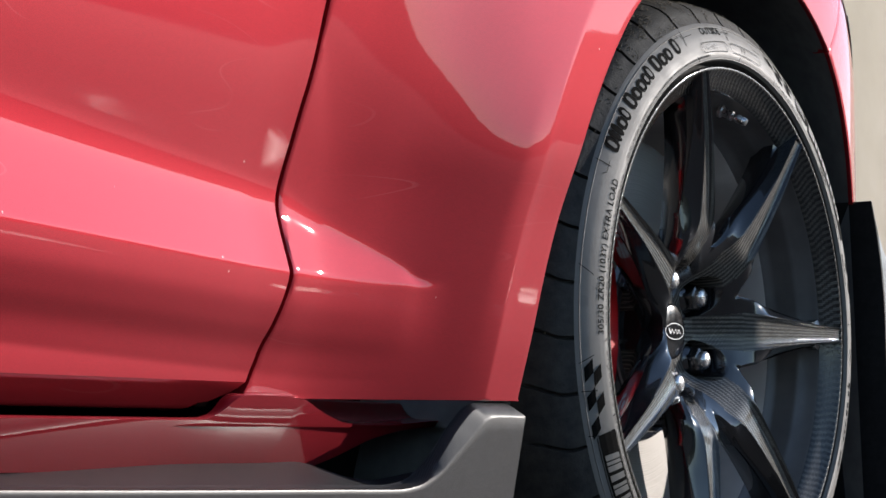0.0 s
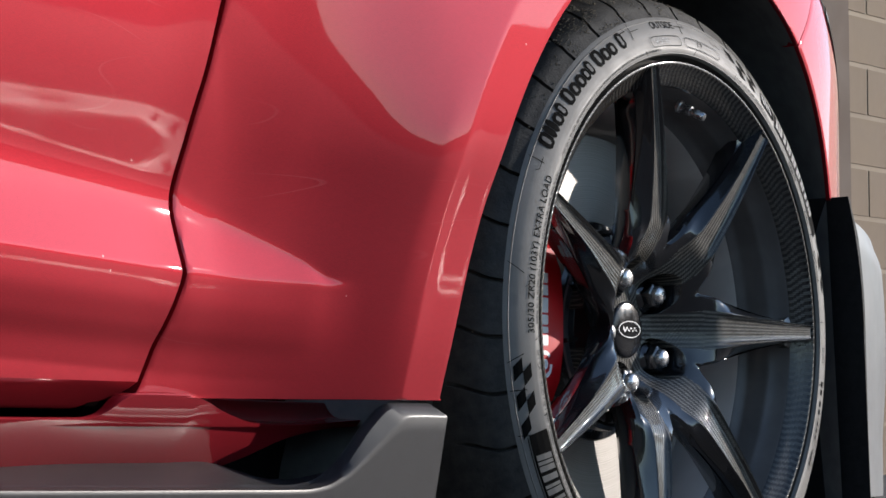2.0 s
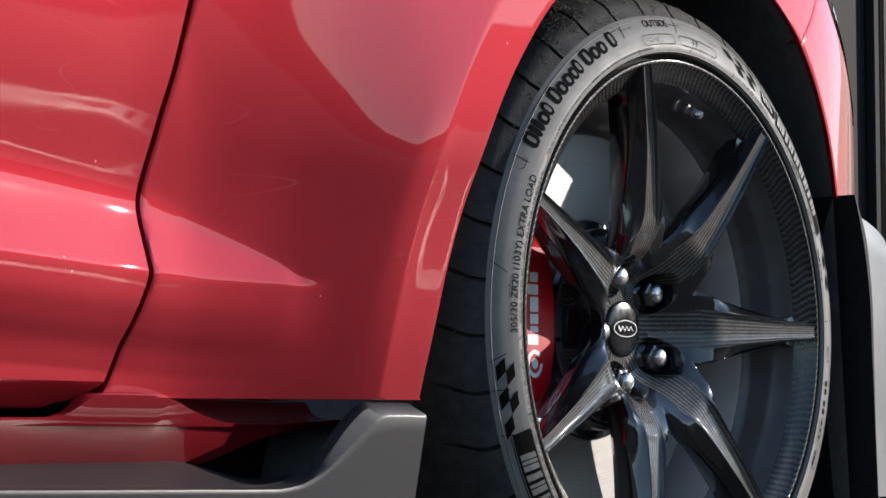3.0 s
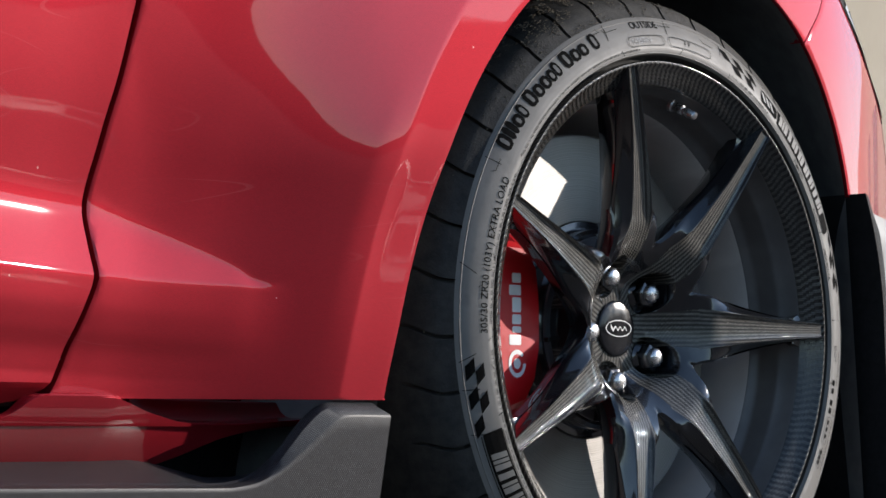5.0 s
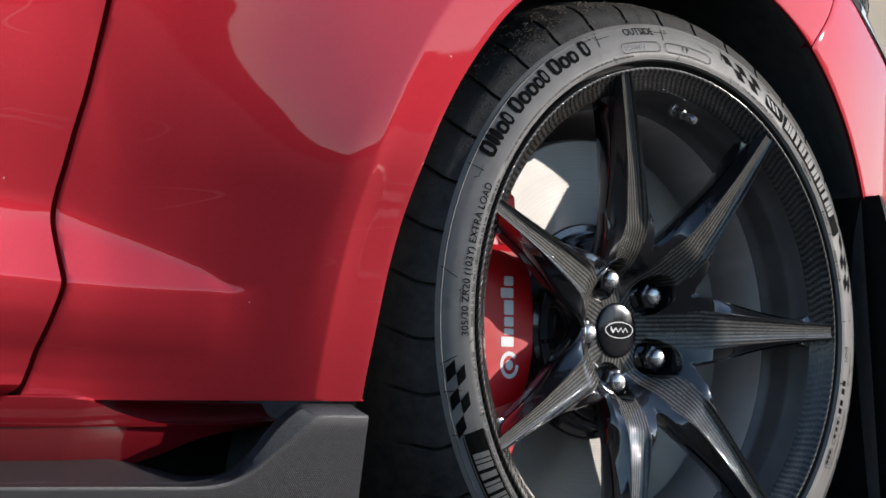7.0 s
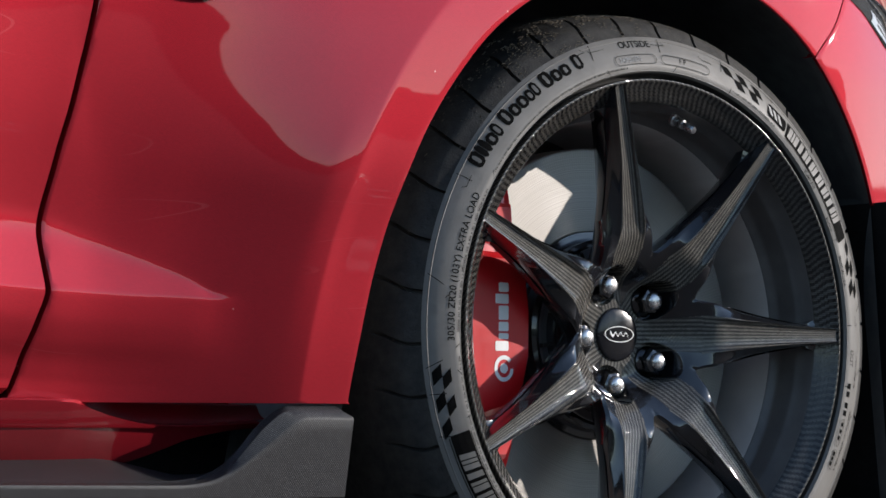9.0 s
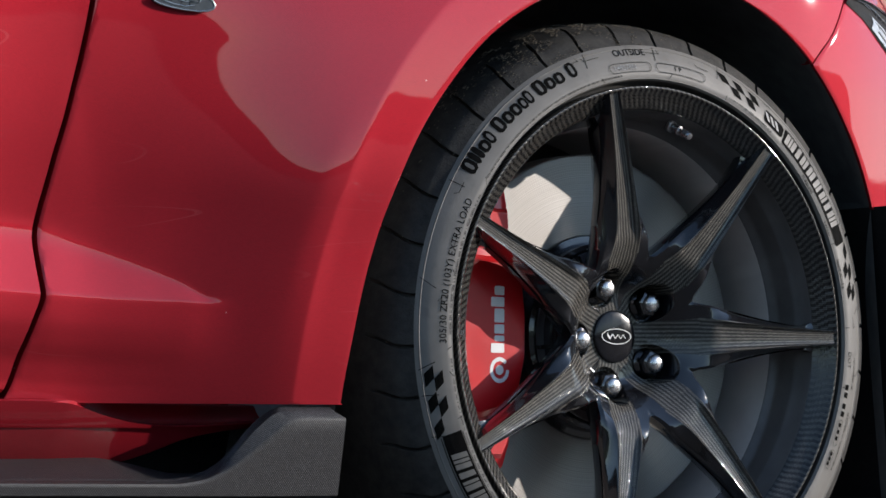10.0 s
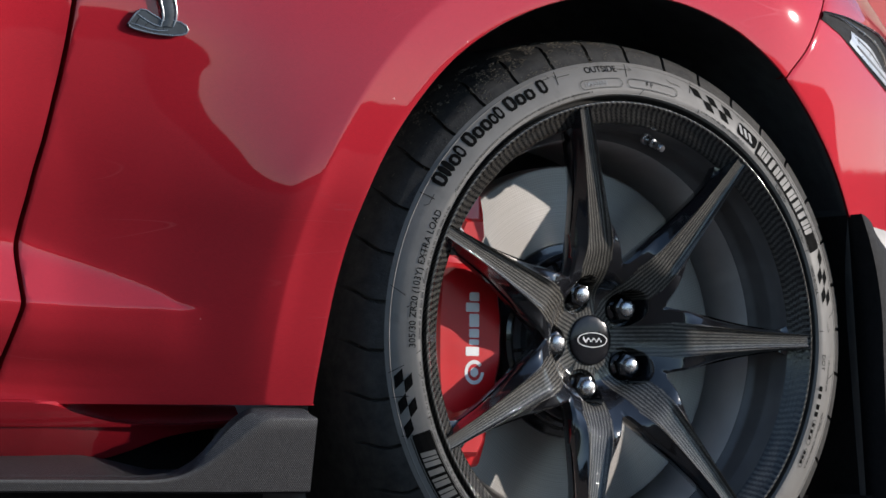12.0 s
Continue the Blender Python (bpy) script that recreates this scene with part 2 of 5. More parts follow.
def rotor_steel():
    """Turned, cross-hatched grey steel, swept in rings round the hub."""
    m = material("ground_brake_steel", (0.50, 0.48, 0.46), 0.5, 0.7)
    tc = m.node_tree.nodes.new("ShaderNodeTexCoord")
    sep = m.node_tree.nodes.new("ShaderNodeSeparateXYZ")
    wire(m, tc.outputs["Object"], sep.inputs[0])
    r = math_node(m, "SQRT", math_node(m, "ADD", math_node(m, "MULTIPLY", sep.outputs["X"], sep.outputs["X"]),
                                       math_node(m, "MULTIPLY", sep.outputs["Z"], sep.outputs["Z"])))
    ring = node(m, "ShaderNodeTexNoise", Scale=900.0, Detail=2.0)
    ring.noise_dimensions = "1D"
    wire(m, r, ring.inputs["W"])
    turn = math_node(m, "ARCTAN2", sep.outputs["Z"], sep.outputs["X"])
    a = math_node(m, "SINE", math_node(m, "ADD", math_node(m, "MULTIPLY", turn, 190.0), math_node(m, "MULTIPLY", r, 1500.0)))
    b = math_node(m, "SINE", math_node(m, "SUBTRACT", math_node(m, "MULTIPLY", turn, 190.0), math_node(m, "MULTIPLY", r, 1500.0)))
    hatch = math_node(m, "ADD", math_node(m, "MULTIPLY", math_node(m, "MULTIPLY", a, b), 0.22), ring.outputs["Fac"])
    wire(m, ramp(m, hatch, 0.2, 0.8, (0.215, 0.206, 0.195), (0.305, 0.293, 0.278)), bsdf(m).inputs["Base Color"])
    wire(m, ramp(m, noise_of(m, 12), 0.3, 0.7, 0.36, 0.55), bsdf(m).inputs["Roughness"])
    add_bump(m, ring.outputs["Fac"], 0.15, 0.001)
    return m


STEEL = rotor_steel()


def asphalt():
    m = varied("asphalt", (0.080, 0.077, 0.074), (0.110, 0.106, 0.101), 1.2, 0.9, 0.98, bump=0.4, bump_scale=160, spec=0.1)
    return m


def wall_stone(name, a, b):
    m = varied(name, a, b, 1.3, 0.85, 0.92, bump=0.2, bump_scale=40)
    return m


ASPHALT = asphalt()
LINEWHITE = varied("worn_white_road_paint", (0.70, 0.69, 0.66), (0.55, 0.54, 0.52), 14, 0.42, 0.52)
LINEWORN = varied("half_worn_road_paint", (0.34, 0.335, 0.32), (0.18, 0.175, 0.17), 9, 0.55, 0.7)
FOLIAGE = varied("distant_foliage", (0.045, 0.052, 0.032), (0.075, 0.080, 0.055), 0.6, 0.9)
BEIGE = wall_stone("beige_split_block", (0.150, 0.106, 0.070), (0.190, 0.138, 0.094))
BEIGE_LIGHT = wall_stone("pale_render", (0.40, 0.34, 0.26), (0.45, 0.385, 0.30))
MORTAR = wall_stone("pale_mortar", (0.22, 0.17, 0.125), (0.26, 0.205, 0.15))
BROWN = wall_stone("brown_brick_pier", (0.072, 0.047, 0.034), (0.092, 0.062, 0.046))


# ---- helpers for meshes ----
def finish(me, mat, smooth=True, sharp=35):
    me.materials.append(mat)
    me.validate()
    if smooth:
        me.polygons.foreach_set("use_smooth", [True] * len(me.polygons))
        me.set_sharp_from_angle(angle=radians(sharp))
    me.update()
    return me


def part(name, me, mat, parent, label="", smooth=True, sharp=35):
    """Links a mesh (or a bmesh) as one object under a thing or a part."""
    if isinstance(me, bmesh.types.BMesh):
        bm, me = me, bpy.data.meshes.new(name)
        bm.to_mesh(me)
        bm.free()
    finish(me, mat, smooth, sharp)
    ob = new(name, me)
    ob.parent = parent
    if label:
        ob["label"] = label
    return ob


def raw(verts, faces):
    me = bpy.data.meshes.new("mesh")
    me.from_pydata([tuple(v) for v in verts], [], faces)
    return me


def outward(me):
    bm = bmesh.new()
    bm.from_mesh(me)
    bmesh.ops.remove_doubles(bm, verts=bm.verts, dist=1e-5)
    bmesh.ops.recalc_face_normals(bm, faces=bm.faces)
    bm.to_mesh(me)
    bm.free()
    return me


def sheet(rows, wrap=False, flip=False):
    """A surface through rows of points, all of one length."""
    n, w = len(rows), len(rows[0])
    verts = [p for row in rows for p in row]
    faces = []
    for i in range(n - 1):
        for j in range(w if wrap else w - 1):
            k = (j + 1) % w
            f = (i * w + j, i * w + k, (i + 1) * w + k, (i + 1) * w + j)
            faces.append(f[::-1] if flip else f)
    return verts, faces


def solid_sheet(rows, shift, flip=False):
    """A panel with thickness: the rows, and the same moved by shift, closed round the rim."""
    n, w = len(rows), len(rows[0])
    v1, f1 = sheet(rows, flip=flip)
    v2 = [(p[0] + shift[0], p[1] + shift[1], p[2] + shift[2]) for p in v1]
    k = len(v1)
    f2 = [tuple(k + a for a in f[::-1]) for f in f1]
    ring = [j for j in range(w)] + [i * w + w - 1 for i in range(1, n)] + [(n - 1) * w + j for j in range(w - 2, -1, -1)] + [i * w for i in range(n - 2, 0, -1)]
    f3 = []
    for a, b in zip(ring, ring[1:] + ring[:1]):
        f = (b, a, k + a, k + b)
        f3.append(f[::-1] if flip else f)
    return v1 + v2, f1 + f2 + f3


def revolve(profile, steps=160, centre=(0, 0, 0), closed=False):
    """Turns a profile of (r, y) about the axle."""
    rows = []
    for r, y in profile + ([profile[0]] if closed else []):
        rows.append([(centre[0] + r * math.cos(2 * math.pi * k / steps), centre[1] + y, centre[2] + r * math.sin(2 * math.pi * k / steps)) for k in range(steps)])
    return sheet(rows, wrap=True)


def prism(outline, y0, y1, bevel=0.0):
    """An outline in the x-z plane, between y0 (outside) and y1, with a chamfer on the outer rim."""
    n = len(outline)
    cx, cz = sum(p[0] for p in outline) / n, sum(p[1] for p in outline) / n
    rings = []
    if bevel:
        def inset(p):
            d = math.hypot(p[0] - cx, p[1] - cz) or 1
            s = max(0.0, 1 - bevel / d)
            return (cx + (p[0] - cx) * s, cz + (p[1] - cz) * s)
        rings.append([(*inset(p), y0) for p in outline])
        rings.append([(p[0], p[1], y0 + bevel) for p in outline])
    else:
        rings.append([(p[0], p[1], y0) for p in outline])
    rings.append([(p[0], p[1], y1) for p in outline])
    verts = [(a, c, b) for ring in rings for a, b, c in ring]
    faces = [tuple(range(n)), tuple(range((len(rings) - 1) * n, len(rings) * n))[::-1]]
    for i in range(len(rings) - 1):
        for j in range(n):
            k = (j + 1) % n
            faces.append((i * n + j, (i + 1) * n + j, (i + 1) * n + k, i * n + k))
    return outward(raw(verts, faces))


def lerp_table(table, x):
    """Smooth interpolation in a table of (x, y), monotone cubic."""
    if x <= table[0][0]:
        return table[0][1]
    if x >= table[-1][0]:
        return table[-1][1]
    for i in range(len(table) - 1):
        (x0, y0), (x1, y1) = table[i], table[i + 1]
        if x <= x1:
            def slope(k):
                if k <= 0 or k >= len(table) - 1:
                    return None
                a = (table[k][1] - table[k - 1][1]) / (table[k][0] - table[k - 1][0])
                b = (table[k + 1][1] - table[k][1]) / (table[k + 1][0] - table[k][0])
                return 0.0 if a * b <= 0 else 2 * a * b / (a + b)
            d = (y1 - y0) / (x1 - x0)
            m0, m1 = slope(i), slope(i + 1)
            m0 = d if m0 is None else m0
            m1 = d if m1 is None else m1
            h, t = x1 - x0, (x - x0) / (x1 - x0)
            return (y0 * (1 + 2 * t) * (1 - t) ** 2 + h * m0 * t * (1 - t) ** 2 + y1 * t * t * (3 - 2 * t) + h * m1 * t * t * (t - 1))


def hinge(d, reach, slope):
    """Bends away softly: level at d = 0, the full slope from d = reach."""
    if d <= 0:
        return 0.0
    return slope * (d * d / (2 * reach) if d < reach else d - reach / 2)


def ease(a, b, x):
    t = min(1.0, max(0.0, (x - a) / (b - a)))
    return t * t * (3 - 2 * t)


# ---- ground and surroundings ----
def bell(x, middle, reach):
    """A smooth bump of height one."""
    d = (x - middle) / reach
    return 0.5 + 0.5 * math.cos(math.pi * d) if abs(d) < 1 else 0.0


def ground_sheet():
    s = 400
    verts, faces = sheet([[(x, y, 0) for x in (-s, -20, -5, 5, 20, s)] for y in (-s, -20, -5, 5, 20, s)])
    ob = part("ground", raw(verts, faces), ASPHALT, None, smooth=False)
    # a worn stripe: its two edges have kept their paint, the middle only here and there
    for y, half in ((-1.468, 0.008), (-1.350, 0.008)):
        v, f = solid_sheet([[(x, y + d, 0.004) for x in (0.4, 1.0, 1.6, 2.25)] for d in (-half, half)], (0, 0, -0.003))
        part("stripe_edge", outward(raw(v, f)), LINEWHITE, ob, "worn white edge of a parking stripe", smooth=False)
    rng = random.Random(21)
    for x0, x1 in ((1.02, 1.22), (1.30, 1.62), (1.70, 2.20)):
        n = 24
        lo = [(x0 + (x1 - x0) * k / n, -1.452 + 0.05 * abs(2 * k / n - 1) ** 4 + rng.uniform(0, 0.007), 0.0035) for k in range(n + 1)]
        hi = [(p[0], -1.362 - 0.05 * abs(2 * k / n - 1) ** 4 - rng.uniform(0, 0.007), 0.0035) for k, p in enumerate(lo)]
        v, f = solid_sheet([lo, hi], (0, 0, -0.0025))
        part("stripe_patch", outward(raw(v, f)), LINEWORN, ob, "worn patch of white stripe paint", smooth=False)
    return tagged(ob, "grey asphalt lot under the red car", "ground", kind="structure")


ground_sheet()


def block(x0, y0, z0, x1, y1, z1, bevel=0.0):
    bm = bmesh.new()
    bmesh.ops.create_cube(bm, size=1.0, matrix=Matrix.LocRotScale(((x0 + x1) / 2, (y0 + y1) / 2, (z0 + z1) / 2), None, (x1 - x0, y1 - y0, z1 - z0)))
    if bevel:
        bmesh.ops.bevel(bm, geom=bm.edges[:], offset=bevel, segments=2, affect="EDGES")
    return bm


def building():
    """Pale rendered wall with a stretch of beige blocks and a brown pier, far behind the car."""
    wall = part("wall_north", block(-14, 9.0, 0, 60, 9.6, 6.0), BEIGE_LIGHT, None, smooth=False)
    tagged(wall, "pale rendered building wall with block courses behind the car", "wall", kind="structure")
    part("pier", block(16.4, 8.84, 0, 17.5, 9.0, 6.0, 0.02), BROWN, wall, "brown brick pier", smooth=False)
    bm = block(-0.391, 0, -0.188, 0.391, 0.08, 0.188, 0.008)
    shared = bpy.data.meshes.new("block")
    bm.to_mesh(shared)
    bm.free()
    finish(shared, BEIGE, smooth=False)
    for row in range(12):
        for col in range(-1 if row % 2 else 0, 2):
            ob = new("block", shared)
            ob.parent = wall
            ob.location = (17.92 + 0.8 * col + (0.4 if row % 2 else 0.0), 8.915, 0.2 + 0.4 * row)
    part("mortar", block(17.51, 8.922, 0, 19.7, 8.998, 4.79), MORTAR, wall, "pale mortar between the blocks", smooth=False)
    glass = part("window", block(14.7, 8.94, 0.3, 16.38, 8.995, 5.2), PLASTIC, wall, "tall dark window pane", smooth=False)
    for x in (14.62, 15.52, 16.30):
        part("window_frame", block(x, 8.86, 0.2, x + 0.08, 8.935, 5.3, 0.01), PLASTIC, glass, "dark window frame", smooth=False)
    for x in (22.6, 26.0):
        win = part("window", block(x, 8.96, 1.6, x + 1.6, 8.995, 3.4), CAPBLACK, wall, "dark window pane", smooth=False)
        part("window_frame", block(x - 0.08, 8.90, 1.5, x + 1.68, 8.955, 1.6), BEIGE, win, smooth=False)


building()


def skyline():
    """Low dark line of trees far off, all round the camera's side of the lot."""
    rows = []
    n = 240
    for k in range(n + 1):
        a = radians(-200 + 226 * k / n)
        x, y = 48 * math.cos(a), 48 * math.sin(a)
        h = 4.4 + 0.06 * noise.noise((k * 0.05, 1.7, 0)) + 3.0 * ease(-52, -44, math.degrees(a)) * ease(-14, -24, math.degrees(a))
        row = []
        for j in range(13):
            t = j / 12
            d = 1 + 0.02 * noise.noise((k * 0.7, j * 0.9, 3.0)) + 0.03 * t
            row.append((x * d, y * d, h * t))
        rows.append(row)
    v, f = sheet(rows)
    ob = part("backdrop", raw(v, f), FOLIAGE, None)
    tagged(ob, "distant dark green line of trees round the lot", "trees", kind="structure")


skyline()

# ---- the car ----
car = new("car")
car.location = (0, 0, HUB)
tagged(car, "red metallic sports car with black carbon wheel, parked on asphalt", "car")


# Side of the body: depth y of the skin over the plane of the wheel, by x (forward) and z (over the hub).
DOOR_PROFILE = [(-0.30, 0.120), (-0.110, 0.096), (-0.072, 0.0830), (-0.030, 0.0765), (0.025, 0.0715), (0.060, 0.0685), (0.085, 0.0655), (0.100, 0.0625), (0.128, 0.0560), (0.160, 0.0480), (0.190, 0.0415), (0.222, 0.0365),
                (0.250, 0.0330), (0.300, 0.0280), (0.360, 0.0250), (0.430, 0.0320), (0.520, 0.0750), (0.60, 0.12)]
ARCH_PROFILE = [(-0.30, 0.080), (-0.079, 0.0285), (-0.032, 0.0165), (0.008, 0.0095), (0.060, 0.0015), (0.100, -0.0055), (0.130, -0.0125), (0.155, -0.0180), (0.180, -0.0212), (0.210, -0.0232),
                (0.250, -0.0245), (0.300, -0.0248), (0.340, -0.0235), (0.380, -0.0212), (0.420, -0.0148), (0.470, 0.007), (0.54, 0.058), (0.60, 0.13)]
ARCH = [(-40, 0.366), (0, 0.3665), (24, 0.3670), (32, 0.3664), (40, 0.3668), (48, 0.3696), (55, 0.3738), (62, 0.3782), (70, 0.3816), (80, 0.3832), (90, 0.3835), (106, 0.3825), (128, 0.3840), (140, 0.3815), (151, 0.3805), (159, 0.3790), (168, 0.3785), (175, 0.3800),
        (180, 0.3825), (184, 0.3860), (188, 0.3905), (192, 0.3955), (200, 0.41), (260, 0.42)]


SHOULDER = [(-0.09, 0.0), (-0.05, -0.0012), (0.0, -0.0038), (0.05, -0.0068), (0.09, -0.0087), (0.115, -0.0094), (0.135, -0.0092), (0.147, -0.0081), (0.158, -0.0063), (0.176, -0.0042), (0.198, -0.0024), (0.225, -0.0010), (0.25, -0.0002), (0.27, 0.0)]


def eased_table(table, step, reach):
    """The same curve with its bends rounded off over a reach on either side."""
    out, x = [], table[0][0]
    while x <= table[-1][0] + 1e-9:
        total = weight = 0.0
        for k in range(-8, 9):
            w = math.exp(-2.0 * (k / 8) ** 2)
            total += w * lerp_table(table, x + reach * k / 8)
            weight += w
        out.append((x, total / weight))
        x += step
    return out


DOOR_PROFILE = eased_table(DOOR_PROFILE, 0.01, 0.03)
ARCH_PROFILE = eased_table(ARCH_PROFILE, 0.01, 0.04)
SHOULDER = eased_table(SHOULDER, 0.01, 0.03)
ARCH_SOFT = eased_table(ARCH, 4.0, 24.0)


def arch_r(deg):
    """The rim of the wheel arch by angle round the hub (degrees, 0 forward, 90 up)."""
    return lerp_table(ARCH, deg)


def crease(x, z):
    """How far the pressed crease stands out of the side: a shelf that runs along the door and dies away on the fender."""
    if x < -0.705:
        low, high = 0.025 - 0.036 * (x + 0.705), 0.0845 - 0.088 * (x + 0.705)
    else:
        low = lerp_table([(-0.705, 0.025), (-0.603, 0.0215), (-0.505, 0.0205)], x)
        high = lerp_table([(-0.705, 0.0845), (-0.669, 0.0725), (-0.628, 0.0605), (-0.6035, 0.0530), (-0.578, 0.0445), (-0.557, 0.0360), (-0.546, 0.0290), (-0.536, 0.0250), (-0.505, 0.0245)], x)
        fade = lerp_table([(-0.705, 0.0845), (-0.675, 0.0770), (-0.625, 0.0625), (-0.580, 0.0470), (-0.555, 0.0370), (-0.535, 0.0270), (-0.515, 0.0215), (-0.505, 0.0205)], x)
    most = 0.328 * ((high if x < -0.705 else fade) - low)
    if z >= low:
        t = (z - low) / max(1e-4, high - low)
        if t > 1.25:
            return 0.0
        # straight shelf with a small hollow radius at its root and a tight one at its edge
        return most * (1 - t if t < 0.75 else 0.25 * ((1.25 - t) / 0.5) ** 2)
    t = (low - z) / 0.068
    return most * lerp_table([(0, 1.0), (0.05, 0.995), (0.32, 0.92), (0.64, 0.62), (0.93, 0.2), (1.2, 0.0)], t)


NOSE = [(0.10, 0.70), (0.15, 0.66), (0.256, 0.56), (0.307, 0.4286), (0.3302, 0.3813), (0.3474, 0.3511), (0.3663, 0.3196), (0.3805, 0.2845), (0.40, 0.298), (0.45, 0.323), (0.60, 0.423)]

# how far the side turns inwards towards the nose
TURN = eased_table([(-0.3, 0.0), (-0.1, 0.0), (0.0, 0.0019), (0.1, 0.0060), (0.2, 0.0108), (0.25, 0.0165), (0.30, 0.0275), (0.334, 0.0385), (0.40, 0.064), (0.45, 0.088), (0.6, 0.168), (0.95, 0.37)], 0.01, 0.03)


def skin(x, z):
    """Depth of the painted skin of door, fender and bumper."""
    z0 = z
    if x < -0.705:
        return lerp_table(DOOR_PROFILE, z) - crease(x, z) - hinge(-0.705 - x, 0.06, 0.115)
    if x > 0.18:
        # ahead of the wheel the side stands more upright
        z += 0.75 * max(0.0, 0.27 - z) * ease(0.18, 0.30, x)
    if x > 0.2:
        z = z + 0.42 * (x - 0.2) ** 1.3 * ease(0.22, 0.36, z)
    deg = math.degrees(math.atan2(z, x))
    deg = deg + 360 if deg < -90 else deg
    rho = math.hypot(x, z) - lerp_table(ARCH_SOFT, deg) if x < 0 else max(0.0, z - 0.384) * ease(-0.3, 0.0, -x) + 0.0
    # a flat band round the arch, then the side falls away towards the door
    t = min(1.0, max(0.0, (rho - 0.057) / (0.232 + 0.085 * ease(0.10, 0.32, z))))
    w = 0.45 * ease(0.10, 0.26, z)
    u = 1 - (w * t + (1 - w) * (0.7 * math.sin(math.pi * t / 2) + 0.3 * t * t * (3 - 2 * t)))
    side = (1 - u) * lerp_table(DOOR_PROFILE, z) + u * lerp_table(ARCH_PROFILE, z)
    # the flank stands steeper below a soft shoulder behind the band
    side += lerp_table(SHOULDER, z) * ease(0.345, 0.215, rho) * (0.35 + 0.65 * ease(0.035, 0.085, rho)) * (1.0 if x < 0 else ease(0.02, 0.0, rho))
    if x < -0.4:
        side -= crease(x, z)
        # a faint hollow over the shoulder
        side += 0.0026 * bell(z, 0.262, 0.1) * ease(-0.42, -0.53, x) * ease(-0.70, -0.60, x)
    if x > -0.1:
        side += lerp_table(TURN, x)
        # the nose turns inwards past the lower edge of the headlight
        side += hinge(x - lerp_table(NOSE, z0), 0.02, 0.06 + 0.24 * ease(0.400, 0.340, z0)) if x > 0.28 else 0.0
    return side


GAP_LINE = [(-0.110, -0.752), (-0.086, -0.745), (-0.072, -0.732), (-0.054, -0.7245), (-0.029, -0.720), (-0.002, -0.7135), (0.025, -0.7065), (0.049, -0.7085), (0.077, -0.7105),
            (0.101, -0.7075), (0.128, -0.7025), (0.156, -0.698), (0.189, -0.691), (0.222, -0.685), (0.250, -0.680), (0.300, -0.672), (0.40, -0.66), (0.60, -0.65)]


def gap_x(z):
    return lerp_table(GAP_LINE, z)


SEAM_LOW, SEAM_MID, SEAM_TOP = (0.2160, 0.3050), (0.2535, 0.3440), (0.2790, 0.3820)
BOTTOM = -0.0765


def seam_x(z):
    return lerp_table([(0.2, 0.155), (SEAM_LOW[1], SEAM_LOW[0]), (SEAM_MID[1], SEAM_MID[0]), (SEAM_TOP[1], SEAM_TOP[0]), (0.6, 0.418)], z)


def out_to(deg):
    """How far the fender reaches from the hub along an angle."""
    c, s = math.cos(radians(deg)), math.sin(radians(deg))
    lo, hi = arch_r(deg), 1.3
    for _ in range(40):
        mid = (lo + hi) / 2
        x, z = mid * c, mid * s
        if z < BOTTOM or z > 0.56 or x < gap_x(z) + 0.002:
            hi = mid
        else:
            lo = mid
    return lo


REACH = [0.004 + 0.053 * k / 14 for k in range(14)] + [0.057 + 0.043 * k / 16 for k in range(16)] + [0.1 + 0.60 * (k / 90) ** 1.15 for k in range(91)]


def fender():
    low = math.degrees(math.atan2(BOTTOM, -0.387)) % 360
    seam = math.degrees(math.atan2(SEAM_LOW[1], SEAM_LOW[0])) + 0.15
    corner = math.degrees(math.atan2(BOTTOM, gap_x(BOTTOM))) % 360
    up = math.degrees(math.atan2(0.56, gap_x(0.56)))
    n = 420
    angles = sorted([low - 0.02] + [low + (seam - low) * k / n for k in range(1, n)] + [seam, corner, up], reverse=True)
    rows = []
    ray = SEAM_LOW[0] / SEAM_LOW[1]

    def bend(x, z, near):
        """Bends the last spokes of the grid so that they end along the seam of the bumper."""
        return x + near * ease(0.300, 0.312, z) * (seam_x(z) - 0.0012 - (z * ray - 0.0012))
    for deg in angles:
        c, s = math.cos(radians(deg)), math.sin(radians(deg))
        r0, r1 = arch_r(deg), out_to(deg)
        near = ease(seam + 14, seam, deg)
        row = []
        x, z = r0 * c, r0 * s
        y = skin(x, z)
        row.append((x * 1.005, y + 0.0065, z * 1.005))
        row.append((x * 1.001, y + 0.0036, z * 1.001))
        row.append((x, y + 0.0018, z))
        row.append((x * 1.003, y + 0.0004, z * 1.003))
        for k, rho in enumerate(REACH):
            r = min(r0 + rho, r1 - 0.002)
            x, z = bend(r * c, r * s, near), r * s
            row.append((x, skin(x, z), z))
        x, z = bend(r1 * c, r1 * s, near), r1 * s
        row.append((x, skin(x, z) + 0.0008, z))
        row.append((x, skin(x, z) + 0.004, z))
        row.append((x, skin(x, z) + 0.016, z))
        rows.append(row)
    # the edge along the seam folds in
    edge = rows[-1]
    rows.append([(p[0] + 0.0004, p[1] + 0.0015, p[2]) for p in edge])
    rows.append([(p[0] + 0.0004, p[1] + 0.014, p[2]) for p in edge])
    v, f = sheet(rows)
    return part("fender", outward(raw(v, f)), RED, car, "red metallic front fender with a flared arch", sharp=28)


fender()


